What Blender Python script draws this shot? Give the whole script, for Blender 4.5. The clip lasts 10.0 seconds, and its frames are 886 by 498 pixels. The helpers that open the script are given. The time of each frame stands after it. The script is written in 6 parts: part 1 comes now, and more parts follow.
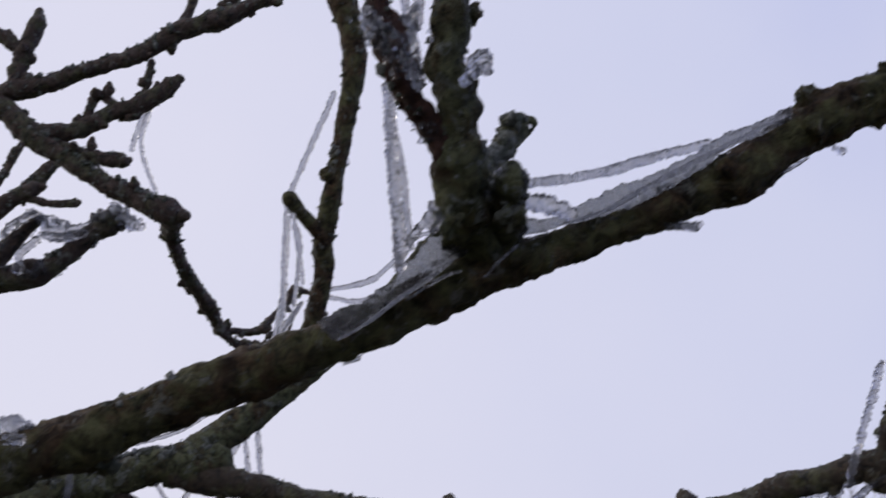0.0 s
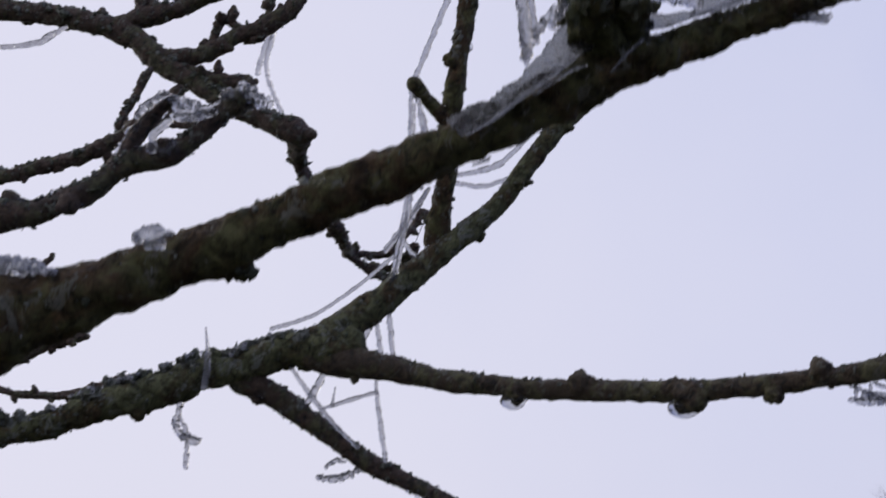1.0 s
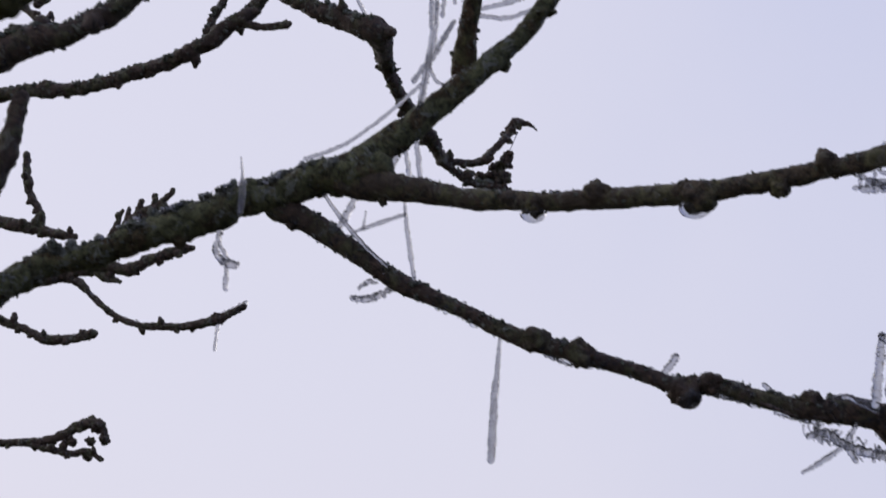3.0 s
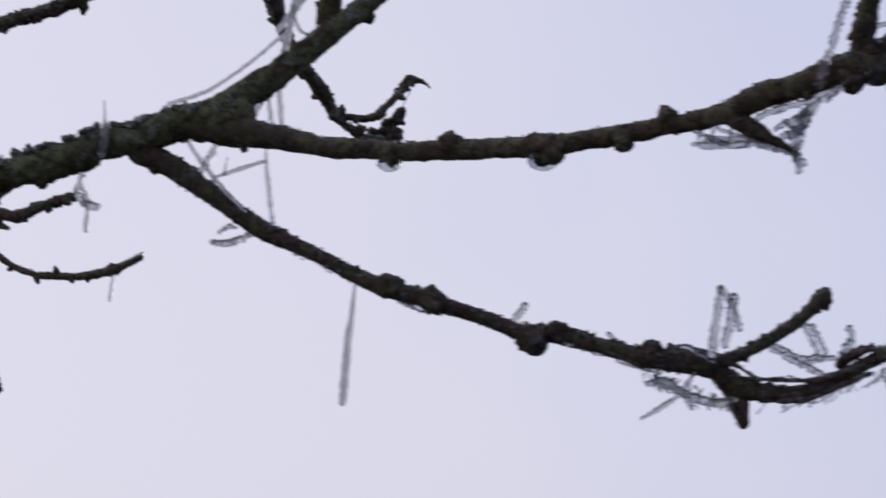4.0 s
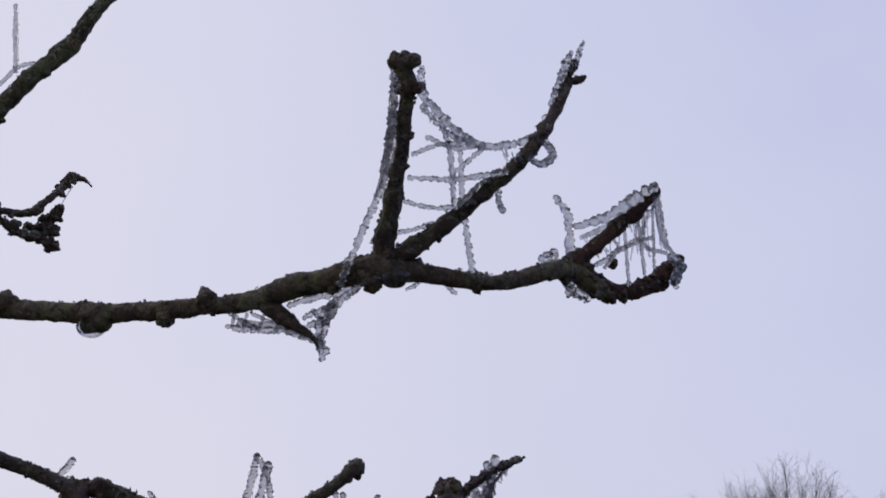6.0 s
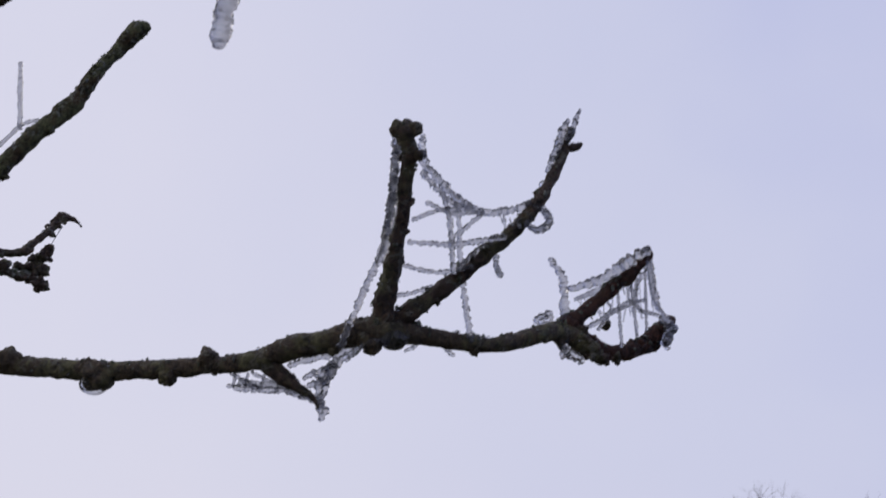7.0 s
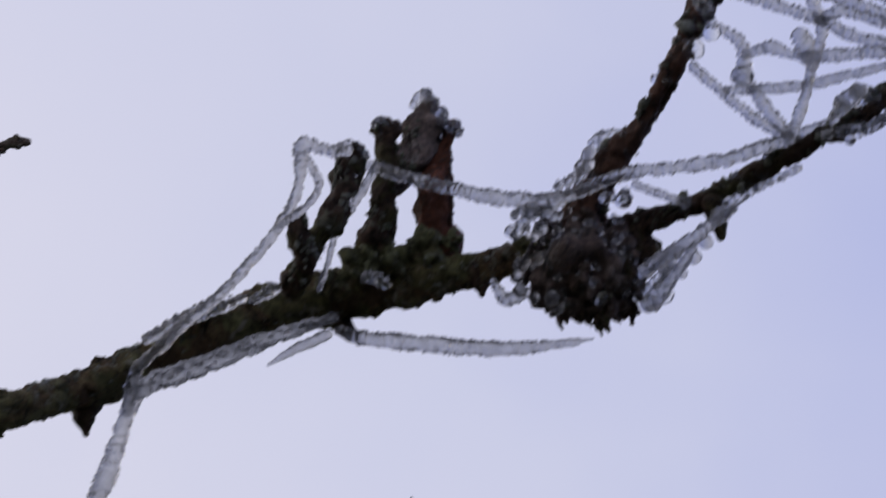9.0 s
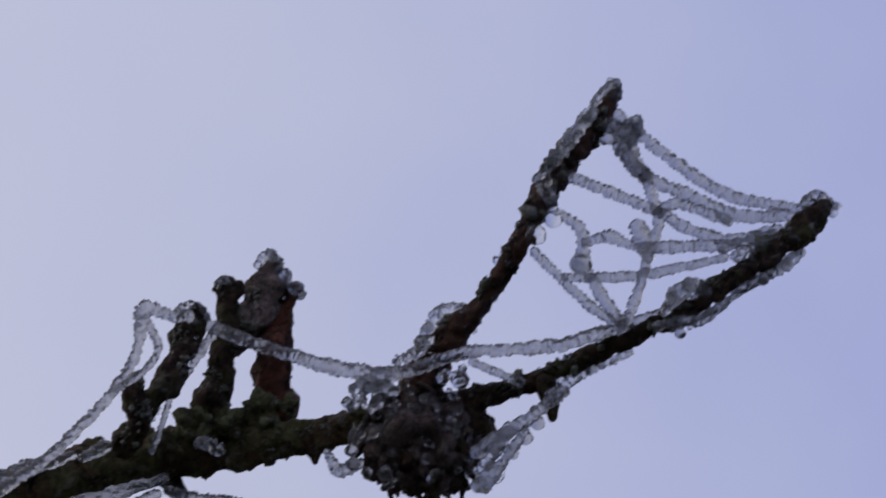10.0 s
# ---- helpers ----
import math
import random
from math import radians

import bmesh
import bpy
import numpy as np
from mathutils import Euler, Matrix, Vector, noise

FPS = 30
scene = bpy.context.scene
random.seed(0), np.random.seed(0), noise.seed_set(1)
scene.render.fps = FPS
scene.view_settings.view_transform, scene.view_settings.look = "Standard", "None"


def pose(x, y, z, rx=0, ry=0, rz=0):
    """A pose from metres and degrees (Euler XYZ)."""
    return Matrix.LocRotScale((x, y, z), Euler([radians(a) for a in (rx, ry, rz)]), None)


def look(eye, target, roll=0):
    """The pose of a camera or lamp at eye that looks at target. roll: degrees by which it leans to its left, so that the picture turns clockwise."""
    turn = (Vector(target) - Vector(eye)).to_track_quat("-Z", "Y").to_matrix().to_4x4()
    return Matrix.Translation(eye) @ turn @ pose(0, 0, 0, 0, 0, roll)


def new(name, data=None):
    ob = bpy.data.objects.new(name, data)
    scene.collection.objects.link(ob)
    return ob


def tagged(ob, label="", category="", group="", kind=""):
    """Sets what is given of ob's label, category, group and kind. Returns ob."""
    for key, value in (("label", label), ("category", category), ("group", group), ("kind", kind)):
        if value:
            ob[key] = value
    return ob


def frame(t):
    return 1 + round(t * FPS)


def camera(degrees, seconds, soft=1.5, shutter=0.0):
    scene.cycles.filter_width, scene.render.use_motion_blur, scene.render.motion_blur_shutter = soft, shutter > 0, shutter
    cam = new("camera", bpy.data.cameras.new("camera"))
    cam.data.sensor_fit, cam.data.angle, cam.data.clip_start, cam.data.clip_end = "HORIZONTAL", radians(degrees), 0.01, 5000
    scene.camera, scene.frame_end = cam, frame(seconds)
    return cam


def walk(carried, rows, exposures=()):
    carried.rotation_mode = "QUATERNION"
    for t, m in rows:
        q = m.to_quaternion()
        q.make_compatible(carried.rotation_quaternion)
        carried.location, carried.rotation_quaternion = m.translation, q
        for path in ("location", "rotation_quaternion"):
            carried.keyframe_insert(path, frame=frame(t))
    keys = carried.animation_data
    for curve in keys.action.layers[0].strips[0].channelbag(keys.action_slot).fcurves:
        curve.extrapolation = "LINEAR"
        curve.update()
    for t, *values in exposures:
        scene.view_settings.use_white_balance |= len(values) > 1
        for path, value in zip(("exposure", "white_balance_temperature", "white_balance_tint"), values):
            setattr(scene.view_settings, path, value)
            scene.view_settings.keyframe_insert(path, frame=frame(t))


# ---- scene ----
cam = camera(32.5, 10.0, 1.7, 0.5)
PATH = [
    (0, (-0.0162, -0.3679, 1.7460), (-0.0348, 0.5766, 2.0740), -2.08),
    (0.5, (-0.0192, -0.3657, 1.7401), (-0.0815, 0.5816, 2.0544), -1.80),
    (1, (-0.0176, -0.3633, 1.7275), (-0.1197, 0.5843, 2.0303), -1.93),
    (1.5, (-0.0114, -0.3627, 1.7171), (-0.1485, 0.5827, 2.0125), -2.23),
    (2, (-0.0025, -0.3623, 1.7085), (-0.1758, 0.5742, 2.0135), -2.53),
    (2.2, (-0.0022, -0.3623, 1.7054), (-0.1885, 0.5706, 2.0134), -2.64),
    (3.3, (0.0219, -0.3558, 1.6784), (-0.1866, 0.5784, 1.9680), -1.60),
    (3.5, (0.0237, -0.3585, 1.6809), (-0.1748, 0.5791, 1.9662), -1.56),
    (4, (0.0337, -0.3611, 1.6756), (-0.1230, 0.5887, 1.9462), -1.28),
    (4.5, (0.0548, -0.3695, 1.6810), (-0.0465, 0.5900, 1.9437), -0.77),
    (5, (0.0741, -0.3784, 1.6844), (0.0300, 0.5821, 1.9590), -0.19),
    (5.5, (0.0863, -0.3853, 1.6919), (0.0863, 0.5710, 1.9843), 0.00),
    (5.7, (0.0881, -0.3868, 1.6949), (0.0977, 0.5676, 1.9933), -0.21),
    (6.8, (0.0831, -0.3956, 1.7013), (0.1036, 0.5528, 2.0178), -0.06),
    (7, (0.0820, -0.3991, 1.7037), (0.1095, 0.5474, 2.0252), 0.05),
    (7.5, (0.0782, -0.4060, 1.7095), (0.1241, 0.5331, 2.0501), 0.54),
    (8, (0.0679, -0.4169, 1.7278), (0.1441, 0.5071, 2.1025), 1.10),
    (8.5, (0.0670, -0.4199, 1.7384), (0.1846, 0.4819, 2.1544), 1.48),
    (9, (0.0637, -0.4218, 1.7465), (0.2244, 0.4589, 2.1921), 2.09),
    (9.5, (0.0623, -0.4266, 1.7554), (0.2772, 0.4264, 2.2309), 2.12),
    (10, (0.0595, -0.4309, 1.7591), (0.3190, 0.3995, 2.2523), 2.10),
]
EXPOSURES = [(0, 0.1, 6450, 10), (2, 0.12, 6450, 10), (3.5, 0.04, 6450, 10), (5.5, 0.05, 6450, 10), (7, 0.02, 6450, 10), (8.5, 0.1, 6550, 10), (9, 0.04, 6500, 10), (9.5, -0.13, 6260, 11), (10, -0.24, 6230, 11)]
walk(cam, [(t, look(eye, target, roll)) for t, eye, target, roll in PATH], EXPOSURES)

# ---- sky and light: a bright overcast winter sky ----
world = bpy.data.worlds.new("overcast_sky")
scene.world = world
world.use_nodes = True
wn, wl = world.node_tree.nodes, world.node_tree.links
wn.clear()
sky = wn.new("ShaderNodeTexSky")
sky.sky_type, sky.sun_disc = "NISHITA", False
sky.sun_elevation, sky.sun_rotation = radians(24), radians(-70)
sky.dust_density, sky.air_density = 4.0, 1.5
sky_bg = wn.new("ShaderNodeBackground")
sky_bg.inputs["Strength"].default_value = 0.1
wl.new(sky.outputs[0], sky_bg.inputs["Color"])
coord = wn.new("ShaderNodeTexCoord")
split = wn.new("ShaderNodeSeparateXYZ")
wl.new(coord.outputs["Generated"], split.inputs[0])
# the cloud sheet is palest low down and towards the hidden sun, bluer overhead
lean = wn.new("ShaderNodeVectorMath")
lean.operation = "DOT_PRODUCT"
lean.inputs[1].default_value = (0.8, -0.1, 0.2)
wl.new(coord.outputs["Generated"], lean.inputs[0])
soft = wn.new("ShaderNodeTexNoise")
soft.inputs["Scale"].default_value, soft.inputs["Detail"].default_value = 5.0, 3.0
wl.new(coord.outputs["Generated"], soft.inputs["Vector"])
drift = wn.new("ShaderNodeMath")
drift.operation = "MULTIPLY_ADD"
drift.inputs[1].default_value, drift.inputs[2].default_value = 0.26, 0.06
wl.new(soft.outputs[0], drift.inputs[0])
total = wn.new("ShaderNodeMath")
wl.new(lean.outputs["Value"], total.inputs[0])
wl.new(drift.outputs[0], total.inputs[1])
sheet = wn.new("ShaderNodeValToRGB")
el = sheet.color_ramp.elements
el[0].position, el[0].color = 0.0, (0.71, 0.70, 0.84, 1)
el[1].position, el[1].color = 0.75, (0.395, 0.44, 0.785, 1)
mid = el.new(0.34)
mid.color = (0.615, 0.63, 0.82, 1)
wl.new(total.outputs[0], sheet.inputs[0])
cloud_bg = wn.new("ShaderNodeBackground")
cloud_bg.inputs["Strength"].default_value = 1.0
wl.new(sheet.outputs[0], cloud_bg.inputs["Color"])
blend = wn.new("ShaderNodeMixShader")
blend.inputs[0].default_value = 0.9
wl.new(sky_bg.outputs[0], blend.inputs[1])
wl.new(cloud_bg.outputs[0], blend.inputs[2])
wl.new(blend.outputs[0], wn.new("ShaderNodeOutputWorld").inputs[0])

sun = new("sun", bpy.data.lights.new("sun", "SUN"))
sun.data.energy, sun.data.angle, sun.data.color = 0.5, radians(25), (1.0, 0.95, 0.88)
sun.matrix_world = look((-6, 4, 4), (0, 0, 1.4))


# ---- materials ----
def shader(name):
    mat = bpy.data.materials.new(name)
    mat.use_nodes = True
    n, l = mat.node_tree.nodes, mat.node_tree.links
    return mat, n, l, n["Principled BSDF"]


def noise_at(n, l, scale, detail=4.0, rough=0.6, warp=0.0):
    c = n.new("ShaderNodeTexCoord")
    t = n.new("ShaderNodeTexNoise")
    t.inputs["Scale"].default_value, t.inputs["Detail"].default_value = scale, detail
    t.inputs["Roughness"].default_value, t.inputs["Distortion"].default_value = rough, warp
    l.new(c.outputs["Object"], t.inputs["Vector"])
    return t.outputs[0]


def ramp(n, l, src, stops):
    r = n.new("ShaderNodeValToRGB")
    e = r.color_ramp.elements
    e[0].position, e[0].color = stops[0][0], (*stops[0][1], 1)
    e[1].position, e[1].color = stops[-1][0], (*stops[-1][1], 1)
    for at, col in stops[1:-1]:
        e.new(at).color = (*col, 1)
    l.new(src, r.inputs[0])
    return r.outputs[0]


def mixed(n, l, fac, a, b, how="MIX"):
    m = n.new("ShaderNodeMix")
    m.data_type, m.blend_type = "RGBA", how
    if isinstance(fac, float):
        m.inputs[0].default_value = fac
    else:
        l.new(fac, m.inputs[0])
    for k, v in ((6, a), (7, b)):
        if isinstance(v, tuple):
            m.inputs[k].default_value = (*v, 1)
        else:
            l.new(v, m.inputs[k])
    return m.outputs[2]


def relief(n, l, b, src, strength, distance):
    bump = n.new("ShaderNodeBump")
    bump.inputs["Strength"].default_value, bump.inputs["Distance"].default_value = strength, distance
    l.new(src, bump.inputs["Height"])
    l.new(bump.outputs[0], b.inputs["Normal"])


def bark(name, dark, brown, green, crust, algae, patch, scale=1.0, sheen=0.22):
    """Wet winter bark: brown skin, pits with shade painted in as dark colour, algae film and pale lichen crust."""
    mat, n, l, b = shader(name)
    b.inputs["Specular IOR Level"].default_value = sheen
    fine = noise_at(n, l, 1700 * scale, 5, 0.65)
    flake = noise_at(n, l, 420 * scale, 6, 0.7, 0.6)
    broad = noise_at(n, l, 75 * scale, 4, 0.6, 0.6)
    # flake also shapes the relief, so its dark lows paint crevice shade
    skin = ramp(n, l, flake, [(0.4, dark), (0.52, tuple(0.55 * v for v in brown)), (0.68, brown)])
    skin = mixed(n, l, ramp(n, l, fine, [(0.4, (0.6, 0.6, 0.6)), (0.6, (0, 0, 0))]), skin, dark)
    skin = mixed(n, l, ramp(n, l, broad, [(0.4, (0, 0, 0)), (0.62, (0.8, 0.8, 0.8))]), skin, tuple(0.3 * a + 0.4 * c for a, c in zip(brown, dark)))
    film = ramp(n, l, noise_at(n, l, 130 * scale, 5, 0.6, 0.5), [(algae - 0.06, (0, 0, 0)), (algae + 0.08, (1, 1, 1))])
    tint = mixed(n, l, film, skin, ramp(n, l, flake, [(0.36, tuple(0.18 * v for v in green)), (0.62, green)]))
    spots = ramp(n, l, noise_at(n, l, 240 * scale, 7, 0.72, 0.9), [(patch - 0.03, (0, 0, 0)), (patch + 0.01, (1, 1, 1))])
    pale = mixed(n, l, fine, tuple(0.3 * v for v in crust), crust)
    l.new(mixed(n, l, spots, tint, pale), b.inputs["Base Color"])
    l.new(ramp(n, l, fine, [(0.3, (0.4, 0.4, 0.4)), (0.7, (0.85, 0.85, 0.85))]), b.inputs["Roughness"])
    lift = n.new("ShaderNodeMath")
    lift.operation = "MULTIPLY_ADD"
    lift.inputs[1].default_value = 1.6
    l.new(flake, lift.inputs[0])
    l.new(noise_at(n, l, 2600 * scale, 6, 0.7), lift.inputs[2])
    relief(n, l, b, lift.outputs[0], 1.0, 0.0012 / scale)
    return mat


def ice(name, rough, milk, tone=(0.93, 0.945, 0.97), grain=2600, clouds=500, deep=0.0003):
    """Clear glaze ice with a milky share of trapped air."""
    mat, n, l, b = shader(name)
    b.inputs["Base Color"].default_value = (*tone, 1)
    b.inputs["Transmission Weight"].default_value = 1.0
    b.inputs["IOR"].default_value = 1.31
    l.new(ramp(n, l, noise_at(n, l, 900, 3), [(0.3, (rough * 0.5,) * 3), (0.7, (rough * 1.5,) * 3)]), b.inputs["Roughness"])
    relief(n, l, b, noise_at(n, l, grain, 3, 0.5), 0.8, deep)
    white = n.new("ShaderNodeBsdfTranslucent")
    white.inputs["Color"].default_value = (0.6, 0.61, 0.65, 1)
    back = n.new("ShaderNodeBsdfDiffuse")
    back.inputs["Color"].default_value = (0.6, 0.61, 0.65, 1)
    both = n.new("ShaderNodeMixShader")
    l.new(white.outputs[0], both.inputs[1])
    l.new(back.outputs[0], both.inputs[2])
    out = n.new("ShaderNodeMixShader")
    l.new(ramp(n, l, noise_at(n, l, clouds, 4), [(0.3, (0, 0, 0)), (0.75, (2 * milk,) * 3)]), out.inputs[0])
    l.new(b.outputs[0], out.inputs[1])
    l.new(both.outputs[0], out.inputs[2])
    l.new(out.outputs[0], n["Material Output"].inputs[0])
    return mat


BARK_BROWN = bark("brown_bark", (0.008, 0.005, 0.003), (0.3, 0.2, 0.105), (0.2, 0.195, 0.085), (0.32, 0.31, 0.24), 0.49, 0.61, sheen=0.14)
# umber and olive get extra sheen to imitate a pale veil of glare
BARK_UMBER = bark("umber_bark", (0.013, 0.01, 0.007), (0.27, 0.18, 0.12), (0.17, 0.165, 0.08), (0.3, 0.29, 0.23), 0.54, 0.6, sheen=0.4)
BARK_OLIVE = bark("olive_bark", (0.014, 0.011, 0.006), (0.27, 0.195, 0.11), (0.22, 0.205, 0.09), (0.3, 0.28, 0.2), 0.52, 0.6, sheen=0.45)
BARK_GREEN = bark("mossy_bark", (0.01, 0.009, 0.005), (0.27, 0.195, 0.1), (0.24, 0.25, 0.125), (0.4, 0.42, 0.34), 0.45, 0.59, sheen=0.14)
# dark bark of the near twigs, deepened further to stand in for shade
BARK_SHADED = bark("shaded_twig_bark", (0.006, 0.005, 0.004), (0.18, 0.115, 0.08), (0.14, 0.14, 0.06), (0.24, 0.24, 0.18), 0.55, 0.62, sheen=0.1)
BARK_RED = bark("red_brown_bark", (0.012, 0.007, 0.005), (0.26, 0.125, 0.08), (0.16, 0.1, 0.055), (0.24, 0.2, 0.16), 0.62, 0.66)
BARK_RUST = bark("rust_bark", (0.03, 0.012, 0.007), (0.36, 0.13, 0.07), (0.28, 0.11, 0.06), (0.3, 0.2, 0.15), 0.62, 0.68)
BARK_BURL = bark("scaly_bud_bark", (0.035, 0.025, 0.022), (0.46, 0.36, 0.32), (0.38, 0.3, 0.26), (0.5, 0.44, 0.4), 0.55, 0.6)
BURL_BARK = bark("burl_bark", (0.012, 0.009, 0.008), (0.36, 0.26, 0.22), (0.26, 0.21, 0.17), (0.42, 0.36, 0.32), 0.55, 0.62)
BARK_TRUNK = bark("trunk_bark", (0.03, 0.026, 0.02), (0.14, 0.11, 0.085), (0.1, 0.11, 0.06), (0.3, 0.32, 0.26), 0.5, 0.6, 0.1)
# distance haze is put into the far twigs' colour as a pale grey
BARK_FAR = bark("hazed_twig_bark", (0.5, 0.49, 0.5), (0.6, 0.59, 0.6), (0.56, 0.56, 0.56), (0.66, 0.66, 0.67), 0.5, 0.6, 0.02)
LICHEN = bark("lichen_crust", (0.07, 0.075, 0.05), (0.32, 0.335, 0.26), (0.2, 0.225, 0.14), (0.45, 0.47, 0.4), 0.5, 0.52)
ICE = ice("glaze_ice", 0.04, 0.09, (0.55, 0.552, 0.57), 1500, 900, 0.0002)
RIME = ice("rime_ice", 0.07, 0.15, (0.58, 0.582, 0.6), 1500, 900, 0.0002)
CRUST = ice("crust_ice", 0.06, 0.08, (0.74, 0.745, 0.76), 1500, 700, 0.0003)
FILM = ice("film_ice", 0.25, 0.05, (0.27, 0.275, 0.28), 2600, 900)
VEIL = ice("veil_ice", 0.2, 0.14, (0.42, 0.425, 0.435), 2600, 900)
# milky ice for frost and lumps, and for highlights painted on film edges
SEAM = ice("seam_ice", 0.2, 0.4, (0.85, 0.86, 0.87), 1900)
GLAZE = ice("glazed_bead_ice", 0.08, 0.03, (0.8, 0.81, 0.84), 900)
BURL_ICE = ice("burl_ice", 0.05, 0.08, (0.8, 0.79, 0.79), 1500)
DROP = ice("drop_ice", 0.06, 0.06, (0.58, 0.585, 0.6), 500)
CLEAR = ice("clear_ice", 0.03, 0.05, (0.84, 0.85, 0.87), 500)

# ---- mesh tools; branch tables are in millimetres from the bough's mid point (x, y, z, radius) ----
MM, BASE = 0.001, Vector((0, 0, 1.8))


def mesh_of(name, verts, faces, mat, smooth=True):
    me = bpy.data.meshes.new(name)
    me.from_pydata([tuple(v) for v in verts], [], faces)
    me.materials.append(mat)
    me.polygons.foreach_set("use_smooth", [smooth] * len(me.polygons))
    me.update()
    return me


def attach(ob, parent):
    ob.parent = parent
    if parent.type == "EMPTY":
        ob.matrix_parent_inverse = Matrix.Translation(-parent.location)
    return ob


def spline(pts, step):
    """A smooth run through the table's rows, about one row each step millimetres."""
    p = np.array(pts, float)
    p = np.vstack([2 * p[0] - p[1], p, 2 * p[-1] - p[-2]])
    rows = []
    for a, b, c, d in zip(p, p[1:], p[2:], p[3:]):
        n = max(2, int(np.linalg.norm(c[:3] - b[:3]) / step))
        for t in np.arange(n) / n:
            q = 0.5 * (2 * b + (c - a) * t + (2 * a - 5 * b + 4 * c - d) * t * t + (3 * b - a - 3 * c + d) * t ** 3)
            q[3] = max(b[3] + (c[3] - b[3]) * (3 * t * t - 2 * t ** 3), 0.05)
            rows.append(q)
    rows.append(p[-2])
    return np.array(rows)


def pebbles(q, size):
    """Height, -1 to 1, of a skin of rounded lumps of about that size."""
    near = noise.voronoi(q / size)[0][0]
    return max(1 - 3.4 * near * near, -1)


def tube(pts, step, sides, swell=0.1, pit=0.2, fine=0.1, origin=None, rib=0.0, pebble=0.0, lump_size=1.0):
    """Vertices, faces and axis of a tube with rounded ends and an uneven skin; pit and fine in millimetres,
    pebble and rib as shares of the radius."""
    rows = spline(pts, step)
    ends = [rows[:1].repeat(3, 0), rows[-1:].repeat(3, 0)]
    ahead = np.gradient(rows[:, :3], axis=0)
    ahead /= np.linalg.norm(ahead, axis=1)[:, None] + 1e-9
    for k, (out, shrink) in enumerate(((0.9, 0.35), (0.65, 0.7), (0.3, 0.92))):
        ends[0][k, :3] -= ahead[0] * ends[0][k, 3] * out
        ends[0][k, 3] *= shrink
        ends[1][2 - k, :3] += ahead[-1] * ends[1][2 - k, 3] * out
        ends[1][2 - k, 3] *= shrink
    axis = np.vstack([ends[0], rows, ends[1]])
    ahead = np.vstack([ahead[:1].repeat(3, 0), ahead, ahead[-1:].repeat(3, 0)])
    side = Vector(ahead[0]).orthogonal().normalized()
    verts, o = [], (origin or Vector((0, 0, 0)))
    along, mean = 0.0, float(axis[:, 3].mean())
    before = axis[0, :3]
    for (x, y, z, r), f in zip(axis, ahead):
        along += float(np.linalg.norm(np.array((x, y, z)) - before))
        before = np.array((x, y, z))
        ring = rib * (1 - 2 * abs(math.sin(math.pi * along / (0.55 * mean) + 5 * noise.noise((0.7 * x / mean, 0.7 * y / mean, 0.7 * z / mean)))) ** 0.6)
        f = Vector(f)
        side = (side - f * side.dot(f)).normalized()
        other = f.cross(side)
        for k in range(sides):
            a = 2 * math.pi * k / sides
            d = side * math.cos(a) + other * math.sin(a)
            q = Vector((x, y, z)) + d * r
            grow = r * swell * (noise.noise(q / (2.0 * mean + 1.0)) + 0.6 * noise.noise(q / (0.9 * mean + 0.5)))
            if pit:
                grain = Vector((r * math.cos(a), r * math.sin(a), 0.4 * along)) + Vector(axis[0, :3])
                grow += pit * noise.noise(grain / 1.5) + 0.5 * pit * noise.noise(grain / 0.75)
            if fine:
                grow += fine * noise.noise(q / 0.9)
            if pebble:
                grow += r * pebble * (pebbles(q, lump_size) + 0.25 * noise.noise(q / (0.35 * lump_size)))
            if rib:
                grow += r * ring * (1 + noise.noise(Vector((x, y, z)) / mean + d))
            q = (Vector((x, y, z)) + d * max(r + grow, 0.25 * r)) * MM + BASE - o
            verts.append(q)
    faces = []
    for i in range(len(axis) - 1):
        for k in range(sides):
            k2 = (k + 1) % sides
            faces.append((i * sides + k, i * sides + k2, (i + 1) * sides + k2, (i + 1) * sides + k))
    n = len(axis) - 1
    faces.append(tuple(range(sides))[::-1])
    faces.append(tuple(n * sides + k for k in range(sides)))
    return verts, faces, rows


ICO = bmesh.new()
bmesh.ops.create_icosphere(ICO, subdivisions=1, radius=1)
ICO_V = np.array([v.co[:] for v in ICO.verts])
ICO_F = np.array([[v.index for v in f.verts] for f in ICO.faces])


ICO3 = bmesh.new()
bmesh.ops.create_icosphere(ICO3, subdivisions=2, radius=1)
ICO3_V = np.array([v.co[:] for v in ICO3.verts])
ICO3_F = np.array([[v.index for v in f.verts] for f in ICO3.faces])


def grains(name, places, mat, parent, label, squash=0.3):
    """Many small uneven lumps (x, y, z, radius in millimetres), joined."""
    rng = np.random.default_rng(len(places))
    vs, fs = [], []
    for k, (x, y, z, r) in enumerate(places):
        v = ICO_V * (1 + 0.5 * squash * rng.normal(size=(len(ICO_V), 1))) * (1 + 0.6 * squash * rng.normal(size=3)) * r + (x, y, z)
        vs.append(v)
        fs.append(ICO_F + k * len(ICO_V))
    v = np.vstack(vs) * MM + np.array(BASE)
    ob = new(name, mesh_of(name, v, np.vstack(fs).tolist(), mat))
    tagged(attach(ob, parent), label, kind="stuff")
    return ob


